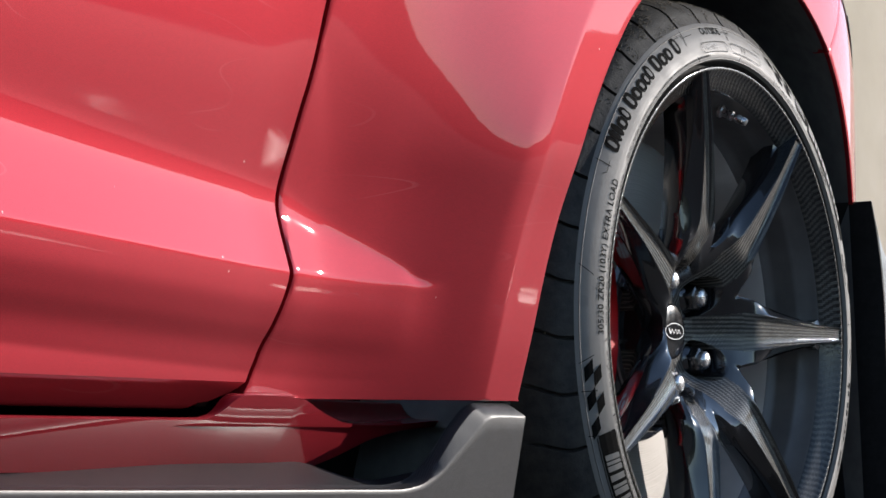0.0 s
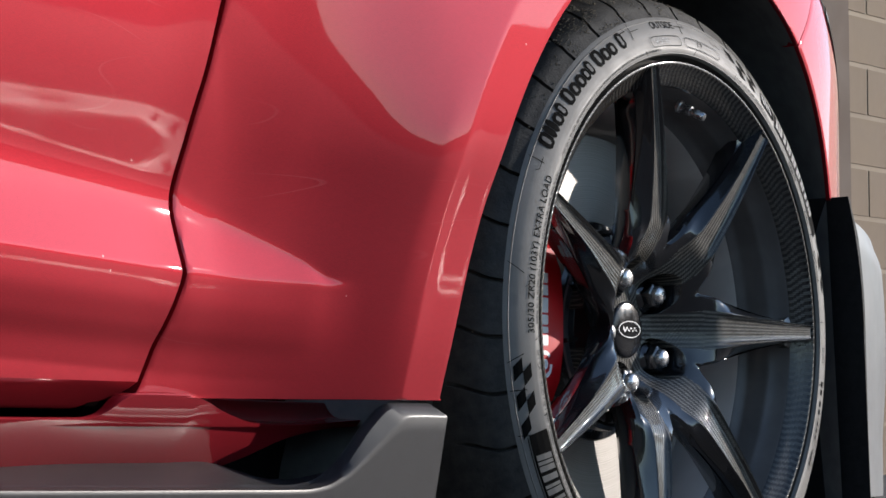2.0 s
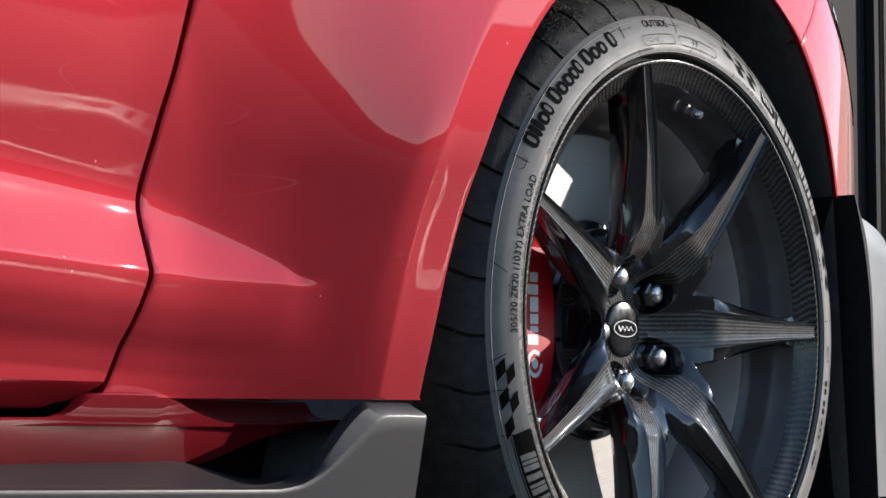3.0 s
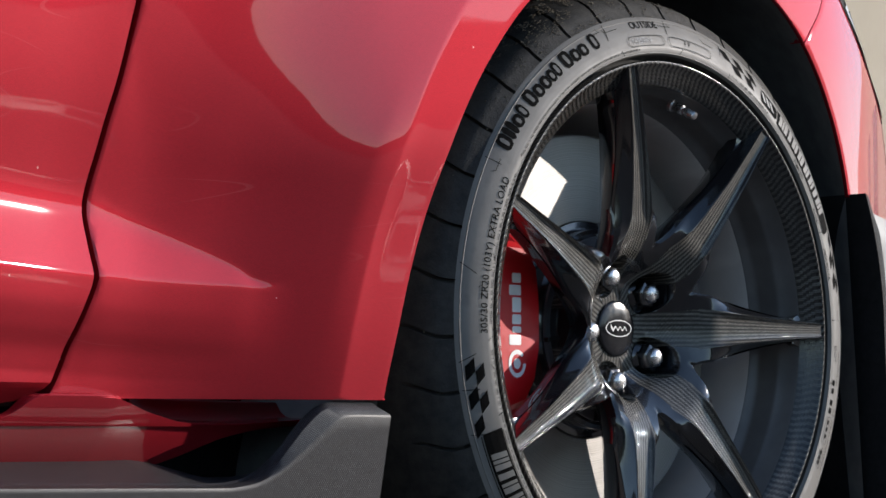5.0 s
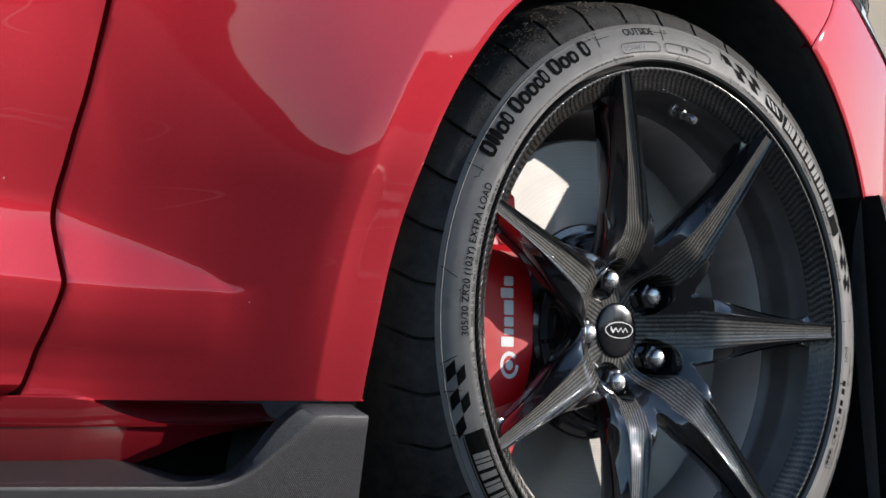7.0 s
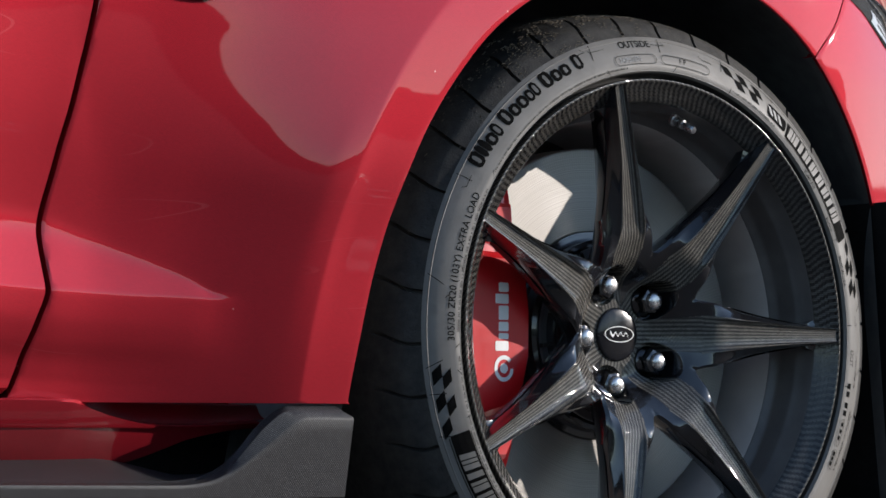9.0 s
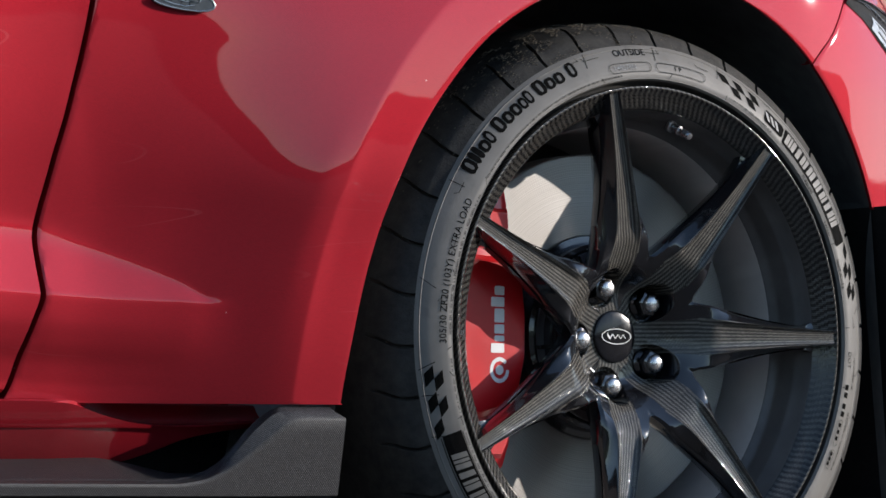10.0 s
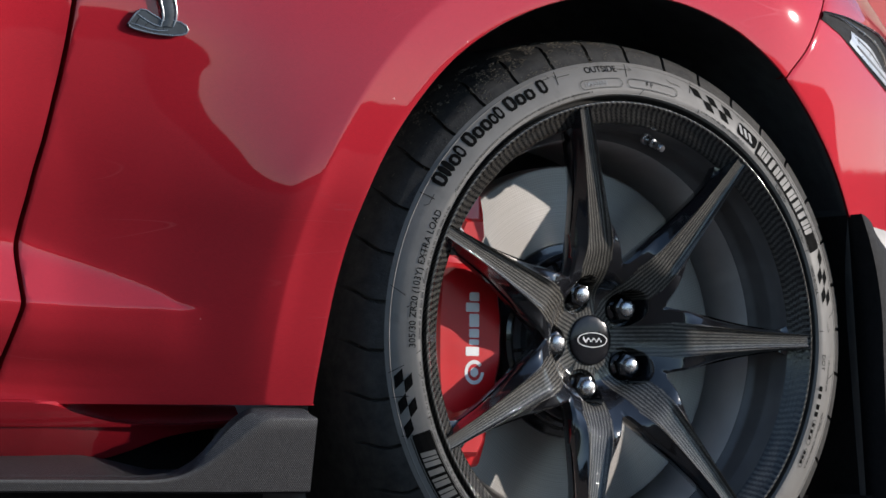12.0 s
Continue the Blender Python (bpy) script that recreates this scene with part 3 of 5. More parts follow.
def door():
    rows = []
    zs = [-0.0855 + 0.2155 * k / 90 for k in range(90)] + [0.13 + 0.43 * k / 60 for k in range(61)]
    for z in zs:
        row = []
        x1 = gap_x(z) - 0.003
        if z < -0.066:
            k = (-0.066 - z) / 0.0195
            x1 -= 0.034 * k ** 4
        tuck = 1.15 * max(0.0, -0.0645 - z)
        row.append((x1, skin(x1, z) + 0.018 + tuck, z))
        row.append((x1, skin(x1, z) + 0.004 + tuck, z))
        row.append((x1 - 0.0006, skin(x1, z) + 0.001 + tuck, z))
        for k in range(61):
            x = x1 - 0.0015 - 1.0 * (k / 60) ** 1.5
            row.append((x, skin(x, z) + tuck, z))
        rows.append(row)
    first = [(p[0], p[1] + 0.02, p[2] + 0.001) for p in rows[0]]
    mid = [(p[0], p[1] + 0.003, p[2] - 0.001) for p in rows[0]]
    v, f = sheet([first, mid] + rows)
    part("door", outward(raw(v, f)), RED, car, "red metallic door with a sharp crease", sharp=28)


door()


def gap_filler():
    rows = []
    for k in range(60):
        z = -0.1 + 0.64 * k / 59
        x = gap_x(z)
        y = skin(x, z) + 0.014
        rows.append([(x - 0.03, y + 0.002, z), (x + 0.03, y, z)])
    v, f = sheet(rows)
    part("door_seal", raw(v, f), GAP, car, "black rubber door seal")


gap_filler()


def bumper():
    rows = []
    n = 90
    for i in range(n + 1):
        t = i / n
        if t < 0.6:
            deg = 24.2 + (54.6 - 24.2) * t / 0.6
            r0 = arch_r(deg)
            x0, z0 = r0 * math.cos(radians(deg)), r0 * math.sin(radians(deg))
        else:
            z0 = 0.3050 + 0.21 * (t - 0.6) / 0.4
            x0 = seam_x(z0) + 0.0018
        fold = 0.4 if t < 0.6 else 0
        row = [(x0 * (1 + 0.01 * fold), skin(x0, z0) + 0.0065, z0 * (1 + 0.01 * fold)), (x0 * (1 + 0.002 * fold), skin(x0, z0) + 0.0034, z0 * (1 + 0.002 * fold)), (x0 + 0.0004, skin(x0, z0) + 0.001, z0)]
        x9, z9 = 0.88, 0.02 + 0.46 * t
        for k in range(1, 61):
            s = (k / 60) ** 1.3
            x = x0 + 0.0015 + (x9 - x0) * s
            z = z0 + (z9 - z0) * s
            row.append((x, skin(x, z), z))
        rows.append(row)
    v, f = sheet(rows)
    part("bumper", outward(raw(v, f)), RED, car, "red metallic front bumper corner", sharp=30)


bumper()


def headlight():
    """Dark lamp housing with a bright upper trim and a clear lens, set in the bumper's corner."""
    low = [(0.2825, 0.3805), (0.3196, 0.3663), (0.3511, 0.3474), (0.3813, 0.3302), (0.4286, 0.3070), (0.5600, 0.2560)]
    high = [(0.2875, 0.3911), (0.3436, 0.3915), (0.3985, 0.3896), (0.4688, 0.3893), (0.5384, 0.3833), (0.6600, 0.3720)]

    def strip(a, b, lift, n=28, m=8, begin=0.0):
        rows = []
        for i in range(n + 1):
            t = (begin + (1 - begin) * i / n) * (len(low) - 1)
            k = min(len(low) - 2, int(t))
            f = t - k
            p = [low[k][j] + (low[k + 1][j] - low[k][j]) * f for j in (0, 1)]
            q = [high[k][j] + (high[k + 1][j] - high[k][j]) * f for j in (0, 1)]
            row = []
            for j in range(m + 1):
                s = a + (b - a) * j / m
                x, z = p[0] + (q[0] - p[0]) * s, p[1] + (q[1] - p[1]) * s
                row.append((x, skin(x, z) - lift - 0.002 * math.sin(math.pi * j / m), z))
            rows.append(row)
        return sheet(rows)
    v, f = strip(0.0, 1.0, 0.0008)
    lamp = part("headlight", outward(raw(v, f)), PLASTIC, car, "black headlight with bright trim strips and a pale reflector")
    v, f = strip(0.70, 0.80, 0.0030, begin=0.05)
    part("trim_strip", outward(raw(v, f)), LAMPCHROME, lamp, "dark chrome upper trim")
    v, f = strip(0.93, 0.985, 0.0030)
    part("trim_strip", outward(raw(v, f)), LAMPCHROME, lamp, "dark chrome upper trim")
    v, f = strip(0.05, 0.60, 0.0022, begin=0.30)
    part("reflector", outward(raw(v, f)), REFLECTOR, lamp, "pale grey reflector")
    for low_at, high_at in ((0.16, 0.24), (0.40, 0.46)):
        v, f = strip(low_at, high_at, 0.0034, begin=0.38)
        part("light_guide", outward(raw(v, f)), GREYTRIM, lamp, "grey light guide bar")


headlight()


def tube(path, radius, sides=10):
    """A round bead along a path."""
    rows = []
    for k, p in enumerate(path):
        a, b = Vector(path[max(0, k - 1)]), Vector(path[min(len(path) - 1, k + 1)])
        d = (b - a).normalized()
        out = Vector((0, -1, 0))
        across = d.cross(out).normalized()
        r = radius * (0.55 if k in (0, len(path) - 1) else 1.0)
        rows.append([tuple(Vector(p) + across * (r * math.cos(2 * math.pi * j / sides)) + out * (0.8 * r * math.sin(2 * math.pi * j / sides))) for j in range(sides)])
    v, f = sheet(rows, wrap=True)
    f += [tuple(range(sides)), tuple(range(len(v) - sides, len(v)))]
    return outward(raw(v, f))


def badge():
    """Pewter relief of a coil on the fender: a leaf-shaped foot, two inlaid lobes and a rising ribbed band, all edged in silver."""
    def squeeze(points):
        return [(-0.549 + 0.89 * (x + 0.549), z) for x, z in points]

    def hug(me):
        """Lays a flat mesh onto the curved skin."""
        for v in me.vertices:
            v.co.y += skin(v.co.x, v.co.z)
        return me
    foot = [(-0.621, 0.3075), (-0.6195, 0.3050), (-0.613, 0.3026), (-0.600, 0.3002), (-0.585, 0.2986), (-0.570, 0.2981), (-0.558, 0.2990), (-0.5515, 0.3015), (-0.5495, 0.3050), (-0.552, 0.3090), (-0.559, 0.3125),
            (-0.568, 0.3140), (-0.580, 0.3130), (-0.590, 0.3175), (-0.600, 0.3225), (-0.6065, 0.3230), (-0.612, 0.3190), (-0.617, 0.3130)]
    foot = squeeze(foot)
    ob = part("badge", hug(prism(foot, -0.0042, 0.004, 0.0010)), PEWTER, car, "grey pewter coil-shaped fender badge edged in silver", sharp=30)

    def edge(points):
        part("badge_edge", hug(tube([(x, -0.0044, z) for x, z in points], 0.0008)), SILVER, ob, "silver raised edge")
    edge(foot + foot[:1])
    # the lobe on the door's side: a ribbed band between two edges
    upper = squeeze([(-0.6115, 0.3185), (-0.6020, 0.3130), (-0.5920, 0.3085), (-0.5830, 0.3065), (-0.5755, 0.3085)])
    lower = squeeze([(-0.6185, 0.3085), (-0.6080, 0.3060), (-0.5960, 0.3032), (-0.5840, 0.3020), (-0.5735, 0.3035)])
    edge(upper), edge(lower)
    for k in range(4):
        a = [upper[k][j] + (upper[k + 1][j] - upper[k][j]) * 0.5 for j in (0, 1)]
        b = [lower[k][j] + (lower[k + 1][j] - lower[k][j]) * 0.5 for j in (0, 1)]
        part("badge_rib", hug(tube([(a[0], -0.0043, a[1]), (b[0], -0.0043, b[1])], 0.0007, 6)), PLASTIC, ob)
    # the rising band
    left = [(-0.5790, 0.3075), (-0.5765, 0.3150), (-0.5770, 0.3230), (-0.5800, 0.3330), (-0.5850, 0.3450), (-0.5905, 0.3580), (-0.5930, 0.3720), (-0.5890, 0.3860)]
    right = [(-0.5660, 0.3065), (-0.5630, 0.3150), (-0.5625, 0.3240), (-0.5650, 0.3350), (-0.5690, 0.3470), (-0.5735, 0.3600), (-0.5755, 0.3730), (-0.5720, 0.3870)]
    rows = []
    for (xa, za), (xb, zb) in zip(left, right):
        rows.append([(xa, 0.003, za), (xa + 0.0008, -0.0046, za), ((xa + xb) / 2, -0.0060, (za + zb) / 2), (xb - 0.0008, -0.0046, zb), (xb, 0.003, zb)])
    v, f = sheet(rows)
    part("badge_band", hug(outward(raw(v, f))), PEWTER, ob, sharp=40)
    part("badge_edge", hug(tube([(x, -0.0052, z) for x, z in left], 0.0010)), SILVER, ob, "silver raised edge")
    part("badge_edge", hug(tube([(x, -0.0052, z) for x, z in right], 0.0010)), SILVER, ob, "silver raised edge")
    for k in range(14):
        t = (k + 0.5) / 14 * (len(left) - 1)
        i, w = int(t), t - int(t)
        a = [left[i][j] + (left[i + 1][j] - left[i][j]) * w for j in (0, 1)]
        b = [right[i][j] + (right[i + 1][j] - right[i][j]) * w for j in (0, 1)]
        m = ((a[0] + b[0]) / 2, (a[1] + b[1]) / 2)
        part("badge_rib", hug(tube([(m[0], -0.0046, m[1]), (b[0], -0.0054, b[1])], 0.0007, 6)), PLASTIC, ob)


badge()


def hood():
    """The hood runs on inwards from the tops of fender and bumper."""
    rows = []
    for k in range(61):
        x = -0.72 + 1.60 * k / 60
        z = 0.558 if x < 0.30 else 0.5155 - 0.035 * (x - 0.30) / 0.58
        z = 0.558 + (z - 0.558) * ease(0.2, 0.42, x)
        y = skin(x, z)
        rows.append([(x, y + 0.002, z - 0.001), (x, y + 0.03, z + 0.012), (x, y + 0.09, z + 0.022), (x, max(y + 0.2, 0.40), z + 0.032), (x, 0.92, z + 0.040)])
    last = rows[-1]
    rows.append([(p[0] + 0.03, p[1] + 0.01, p[2] - 0.05) for p in last])
    rows.append([(p[0] + 0.02, p[1] + 0.02, -0.15) for p in last])
    v, f = sheet(rows)
    part("hood", outward(raw(v, f)), RED, car, "red metallic hood", sharp=40)


hood()


def trim_front():
    """Black arch extension ahead of the wheel, below the bumper's corner."""
    rows = []
    for k in range(41):
        t = k / 40
        z = 0.1535 - 0.335 * t
        deg = math.degrees(math.atan2(z, 0.34))
        xa = math.sqrt(max(0.0, 0.368 ** 2 - min(z, 0.1535) ** 2)) if z > 0 else 0.368 + 0.01 * (-z / 0.18)
        xb = 0.4045 + 0.012 * math.sin(math.pi * min(1, t * 1.3)) - 0.022 * ease(0.12, 0.0, t)
        row = []
        for j in range(11):
            s = j / 10
            x = xa + (xb - xa) * s
            row.append((x, -0.007 + 0.034 * s ** 1.5, z - 0.014 * s * (1 - ease(0.0, 0.25, t))))
        row = [(row[0][0] + 0.012, row[0][1] + 0.40, row[0][2]), (row[0][0] + 0.004, row[0][1] + 0.05, row[0][2])] + row + [(row[-1][0] + 0.001, row[-1][1] + 0.02, row[-1][2])]
        rows.append(row)
    v, f = sheet(rows)
    part("arch_trim", outward(raw(v, f)), PLASTIC, car, "black textured plastic arch extension")
    rows = []
    for k in range(31):
        t = k / 30
        z = 0.142 - 0.318 * t
        row = []
        for j in range(16):
            s = j / 15
            x = 0.398 + 0.012 * math.sin(math.pi * min(1, t * 1.3)) - 0.018 * ease(0.10, 0.0, t) + 0.30 * s
            row.append((x, 0.028 + 0.10 * s ** 2.2 + 0.03 * s, z - 0.05 * s * (1 - t)))
        rows.append(row)
    v, f = sheet(rows)
    part("lower_fascia", outward(raw(v, f)), GREYTRIM, car, "satin light grey lower front fascia")
    v, f = solid_sheet([[(0.36 + 0.34 * s, y + 0.12 * s, -0.178) for s in (0, 0.3, 0.6, 1)] for y in (0.015, 0.05, 0.12)], (0, 0, -0.012))
    part("splitter", outward(raw(v, f)), PLASTIC, car, "black front splitter edge")


trim_front()


def wheel_housing():
    rows = []
    for k in range(64):
        deg = 24 + (200 - 24) * k / 63
        r = arch_r(deg) + 0.003
        c, s = math.cos(radians(deg)), math.sin(radians(deg))
        y0 = skin(r * c, r * s) + 0.006
        rows.append([(r * c, y0, r * s), ((r + 0.03) * c, y0 + 0.05, (r + 0.03) * s), ((r + 0.045) * c, 0.2, (r + 0.045) * s), ((r + 0.03) * c, 0.42, (r + 0.03) * s)])
    v, f = sheet(rows)
    # the closed rear wall of the housing, down to the ground clearance
    a = rows[-1]
    v2, f2 = sheet([a, [(p[0] + 0.01, p[1], -0.2) for p in a]])
    f += [tuple(len(v) + i for i in q) for q in f2]
    v += v2
    v3, f3 = sheet([[(-0.5, 0.43, z), (0.0, 0.44, z), (0.5, 0.43, z)] for z in (-0.2, 0.1, 0.5)])
    f += [tuple(len(v) + i for i in q) for q in f3]
    v += v3
    b = rows[0]
    v4, f4 = sheet([b, [(p[0] + 0.03, p[1], -0.2) for p in b]])
    f += [tuple(len(v) + i for i in q) for q in f4]
    v += v4
    part("wheel_housing", raw(v, f), LINER, car, "black felt wheel housing")


wheel_housing()


def sill():
    """Red rocker panel under door and fender; ahead a ribbon of it sags below a hollow and runs behind the fin."""
    top_z = [(-1.75, -0.0955), (-0.853, -0.0952), (-0.802, -0.0949), (-0.787, -0.0926), (-0.776, -0.0880), (-0.764, -0.0792), (-0.752, -0.0752), (-0.735, -0.0748), (-0.57, -0.0768), (-0.37, -0.0796)]
    ridge_z = [(-0.680, -0.0760), (-0.668, -0.0775), (-0.657, -0.0800), (-0.6355, -0.0861), (-0.6133, -0.0910), (-0.5787, -0.0965), (-0.5433, -0.0978), (-0.5071, -0.0976), (-0.470, -0.0959), (-0.432, -0.0937), (-0.370, -0.0910)]
    pit_z = [(-0.622, -0.1345), (-0.592, -0.1336), (-0.566, -0.1270), (-0.543, -0.1180), (-0.5260, -0.1115), (-0.503, -0.1062), (-0.475, -0.1022), (-0.440, -0.0997), (-0.402, -0.0980), (-0.370, -0.0970)]
    xs = [-1.75 + 0.85 * k / 20 for k in range(20)] + [-0.90 + 0.53 * k / 150 for k in range(151)]
    cols, recess = [], []

    def roll(d):
        """The panel turns under towards its lower edge."""
        return 0.50 * d + 5.0 * max(0.0, d) ** 2
    for x in xs:
        zt = lerp_table(top_z, x)
        zr = min(zt - 0.0012, lerp_table(ridge_z, x)) if x > -0.685 else zt - 0.0012
        zp = lerp_table(pit_z, x)
        lean = -hinge(-0.75 - x, 0.10, 0.115)
        y0 = 0.066 + 0.060 * max(0.0, x + 0.671) + lean
        inward = 0.045 * ease(-0.690, -0.60, x)
        col = [(x, y0 + inward + 0.016, zt + 0.002), (x, y0 + inward + roll(-0.0755 - zt) + 0.002, zt + 0.0015)]
        for k in range(8):
            s = k / 8
            z = zt + (zr - zt) * s
            col.append((x, y0 + roll(-0.0755 - z) + inward * (1 - s) ** 0.3, z))
        for k in range(13):
            s = k / 12
            z = zr + (zp - zr) * s
            col.append((x, y0 + roll(-0.0755 - z), z))
        y9 = col[-1][1]
        col.append((x, y9 + 0.006, zp + 0.0005))
        cols.append(col)
        recess.append([(x, y9 + 0.006, zp + 0.0006), (x, y9 + 0.07, zp - 0.001), (x, 0.185, -0.170)])
    v, f = sheet(cols)
    part("rocker_panel", outward(raw(v, f)), RED, car, "red metallic rocker panel with a hollow", sharp=32)
    v, f = sheet(recess)
    part("sill_recess", raw(v, f), PLASTIC, car, "black recess behind the skirt's fin")
    tab = solid_sheet([[(-0.3985, 0.086, -0.0970), (-0.4160, 0.084, -0.1188)], [(-0.3925, 0.087, -0.0895), (-0.3750, 0.085, -0.1188)], [(-0.3580, 0.088, -0.0815), (-0.3580, 0.086, -0.1188)]], (0, 0.004, 0))
    part("rocker_tab", outward(raw(*tab)), RED, car, "red flange end behind the fin", smooth=False)
    # dark underside between panels
    v, f = sheet([[(-1.75, 0.128, -0.04), (-0.40, 0.17, -0.04)], [(-1.75, 0.128, -0.1), (-0.40, 0.17, -0.1)], [(-1.75, 0.06, -0.1), (-0.40, 0.085, -0.1)]])
    part("sill_joint", raw(v, f), GAP, car, "black joint under the door")

    v, f = solid_sheet([[(-2.4, 0.075, -0.158), (-0.42, 0.075, -0.160)], [(-2.4, 1.75, -0.158), (-0.42, 1.75, -0.160)]], (0, 0, -0.0145))
    part("underbody", outward(raw(v, f)), PLASTIC, car, "black flat underbody", smooth=False)


sill()


def skirt():
    """Satin carbon side skirt: a long ledge that sweeps up into a fin ahead."""
    top = [(-1.80, -0.134), (-1.10, -0.146), (-0.83, -0.1500), (-0.66, -0.1520), (-0.575, -0.1530), (-0.545, -0.1500), (-0.520, -0.1405), (-0.495, -0.1240), (-0.470, -0.1050), (-0.452, -0.0925), (-0.440, -0.0895), (-0.420, -0.0890), (-0.386, -0.0895)]

    def edge_z(x):
        return lerp_table(top, x)
    xs = [-1.80 + 1.15 * k / 20 for k in range(20)] + [-0.65 + 0.2645 * k / 70 for k in range(71)]
    rows = []
    for x in xs:
        zt = edge_z(x)
        rise = ease(-0.155, -0.10, zt)
        zb = -0.1640 - 0.004 * ease(-0.8, -0.4, x) + 0.018 * ease(-1.0, -1.8, x)
        face = 0.0205 + 0.008 * ease(-0.5, -1.4, x)

        def fy(z):
            return face + 0.19 * (-0.0895 - z) if z < -0.0895 else face
        row = []
        row.append((x, fy(zb) + 0.05, zb + 0.004))
        row.append((x, fy(zb) + 0.003, zb))
        for k in range(7):
            z = zb + 0.002 + (zt - 0.0025 - zb - 0.002) * k / 6
            row.append((x, fy(z), z))
        row.append((x, fy(zt) + 0.0012, zt))
        # the rounded shoulder, then the ledge running in to the rocker, or the back of the fin
        back = x - 0.012 * rise
        row.append((back, fy(zt) + 0.006, zt + 0.006 * rise + 0.0012))
        row.append((back, fy(zt) + 0.013, zt + 0.0098 * rise + 0.0015))
        row.append((back, fy(zt) + 0.017, zt + 0.0088 * rise + 0.0018))
        ledge = -0.1285 + 0.006 * ease(-0.9, -1.7, x) - 0.019 * ease(-0.63, -0.50, x)
        row.append((back, fy(zt) + 0.020, (zt + 0.005) * rise + (1 - rise) * (zt + 0.004)))
        row.append((x, 0.060 - 0.02 * rise, (1 - rise) * (0.92 * zt + 0.08 * ledge) + rise * -0.140))
        row.append((x, 0.110, ledge))
        row.append((x, 0.180, ledge + 0.002))
        rows.append(row)
    last = [(p[0] + 0.0015, p[1] + 0.003 + 0.4 * (0.03 - min(0.03, p[1])), p[2]) for p in rows[-1]]
    rows.append(last)
    v, f = sheet(rows)
    k = len(rows[-1])
    f.append(tuple(range(len(v) - k, len(v))))
    part("side_skirt", outward(raw(v, f)), CARBON_MATT, car, "satin carbon fibre side skirt with a raised fin", sharp=38)


skirt()


# ---- the wheel: barrel, spokes, hub, nuts ----
PHASE = 0.6          # turn of the spokes in degrees
NUT_PHASE = 4.9


def spoke_y(r):
    """Depth of the face of the wheel along a spoke."""
    return lerp_table([(0.0, 0.0735), (0.046, 0.0720), (0.058, 0.0640), (0.070, 0.0480), (0.080, 0.0380), (0.092, 0.0295), (0.104, 0.0215), (0.112, 0.0182), (0.150, 0.0110), (0.200, 0.0045), (0.262, 0.0)], r)


def spoke_w(r):
    return lerp_table([(0.0885, 0.0384), (0.0905, 0.0372), (0.095, 0.0358), (0.104, 0.0338), (0.130, 0.0285), (0.160, 0.0220), (0.190, 0.0168), (0.220, 0.0130), (0.262, 0.0092)], r)


def ridge_at(r):
    """Where the two ridges of a spoke run, as a share of its half width."""
    return lerp_table([(0.0885, 0.52), (0.12, 0.52), (0.16, 0.57), (0.21, 0.66), (0.262, 0.76)], r)


def rim():
    profile = [(0.2420, 0.0165), (0.2436, 0.0140), (0.2500, 0.0100), (0.2570, 0.0052), (0.2605, 0.0022), (0.2622, 0.0002), (0.2636, -0.0006), (0.2652, -0.0002), (0.2662, 0.0025), (0.2662, 0.012), (0.2600, 0.018),
               (0.2535, 0.03), (0.2535, 0.25), (0.2300, 0.25)]
    v, f = revolve(profile, 224)
    me = outward(raw(v, f))
    uv = me.uv_layers.new(name="UVMap")
    for loop in me.loops:
        p = me.vertices[loop.vertex_index].co
        along, across = math.atan2(p.z, p.x) * 0.26, math.hypot(p.x, p.z) * 1.2 + p.y
        uv.data[loop.index].uv = ((along + across) * 0.7071, (across - along) * 0.7071)
    ob = part("wheel", me, CARBON_RIM, car, "black carbon fibre wheel with seven spokes", sharp=50)
    groove = [(0.2420, 0.0165), (0.2412, 0.0200), (0.2400, 0.036), (0.2385, 0.0375), (0.2375, 0.043), (0.2375, 0.062), (0.2355, 0.067), (0.2305, 0.069), (0.2285, 0.072)]
    v, f = revolve(groove, 160)
    part("drop_centre", outward(raw(v, f)), DROP, ob, "dusty black lacquered drop centre", sharp=50)
    inner = [(0.2285, 0.072), (0.2265, 0.078), (0.2250, 0.12), (0.2270, 0.20), (0.2300, 0.25)]
    v, f = revolve(inner, 160)
    part("barrel", outward(raw(v, f)), BARREL, ob, "dusty grey inner barrel", sharp=50)
    return ob


WHEEL = rim()
NUTS = [(0.0553 * math.cos(radians(NUT_PHASE + 36 + 72 * k)), 0.0553 * math.sin(radians(NUT_PHASE + 36 + 72 * k))) for k in range(5)]


def face_y(x, z, s):
    """Depth of the moulded face: ridges along the spokes, a hollow between them, pockets round the nuts."""
    r = math.hypot(x, z)
    y = spoke_y(r)
    k = ease(0.094, 0.120, r)
    a = abs(s)
    p = ridge_at(r)
    tipfade = 1 - 0.5 * ease(0.2, 0.262, r)
    if a < p:
        y += k * tipfade * 0.0032 * (1 - (a / p) ** 5)
    else:
        t = (a - p) / (1 - p)
        y += ease(0.088, 0.150, r) * tipfade * (0.0135 * t + 0.0030 * t * t)
    y -= 0.0021 * k * max(0.0, 1 - (abs(a - p) / 0.12) ** 2)
    y += 0.0040 * ease(0.90, 1.0, a) * ease(0.080, 0.094, r)
    if r < 0.11:
        for nx, nz in NUTS:
            d = math.hypot(x - nx, z - nz)
            if d < 0.0235:
                floor = 0.0790
                y = y + (floor - y) * ease(0.0212, 0.0196, d) if floor > y else y
    return y


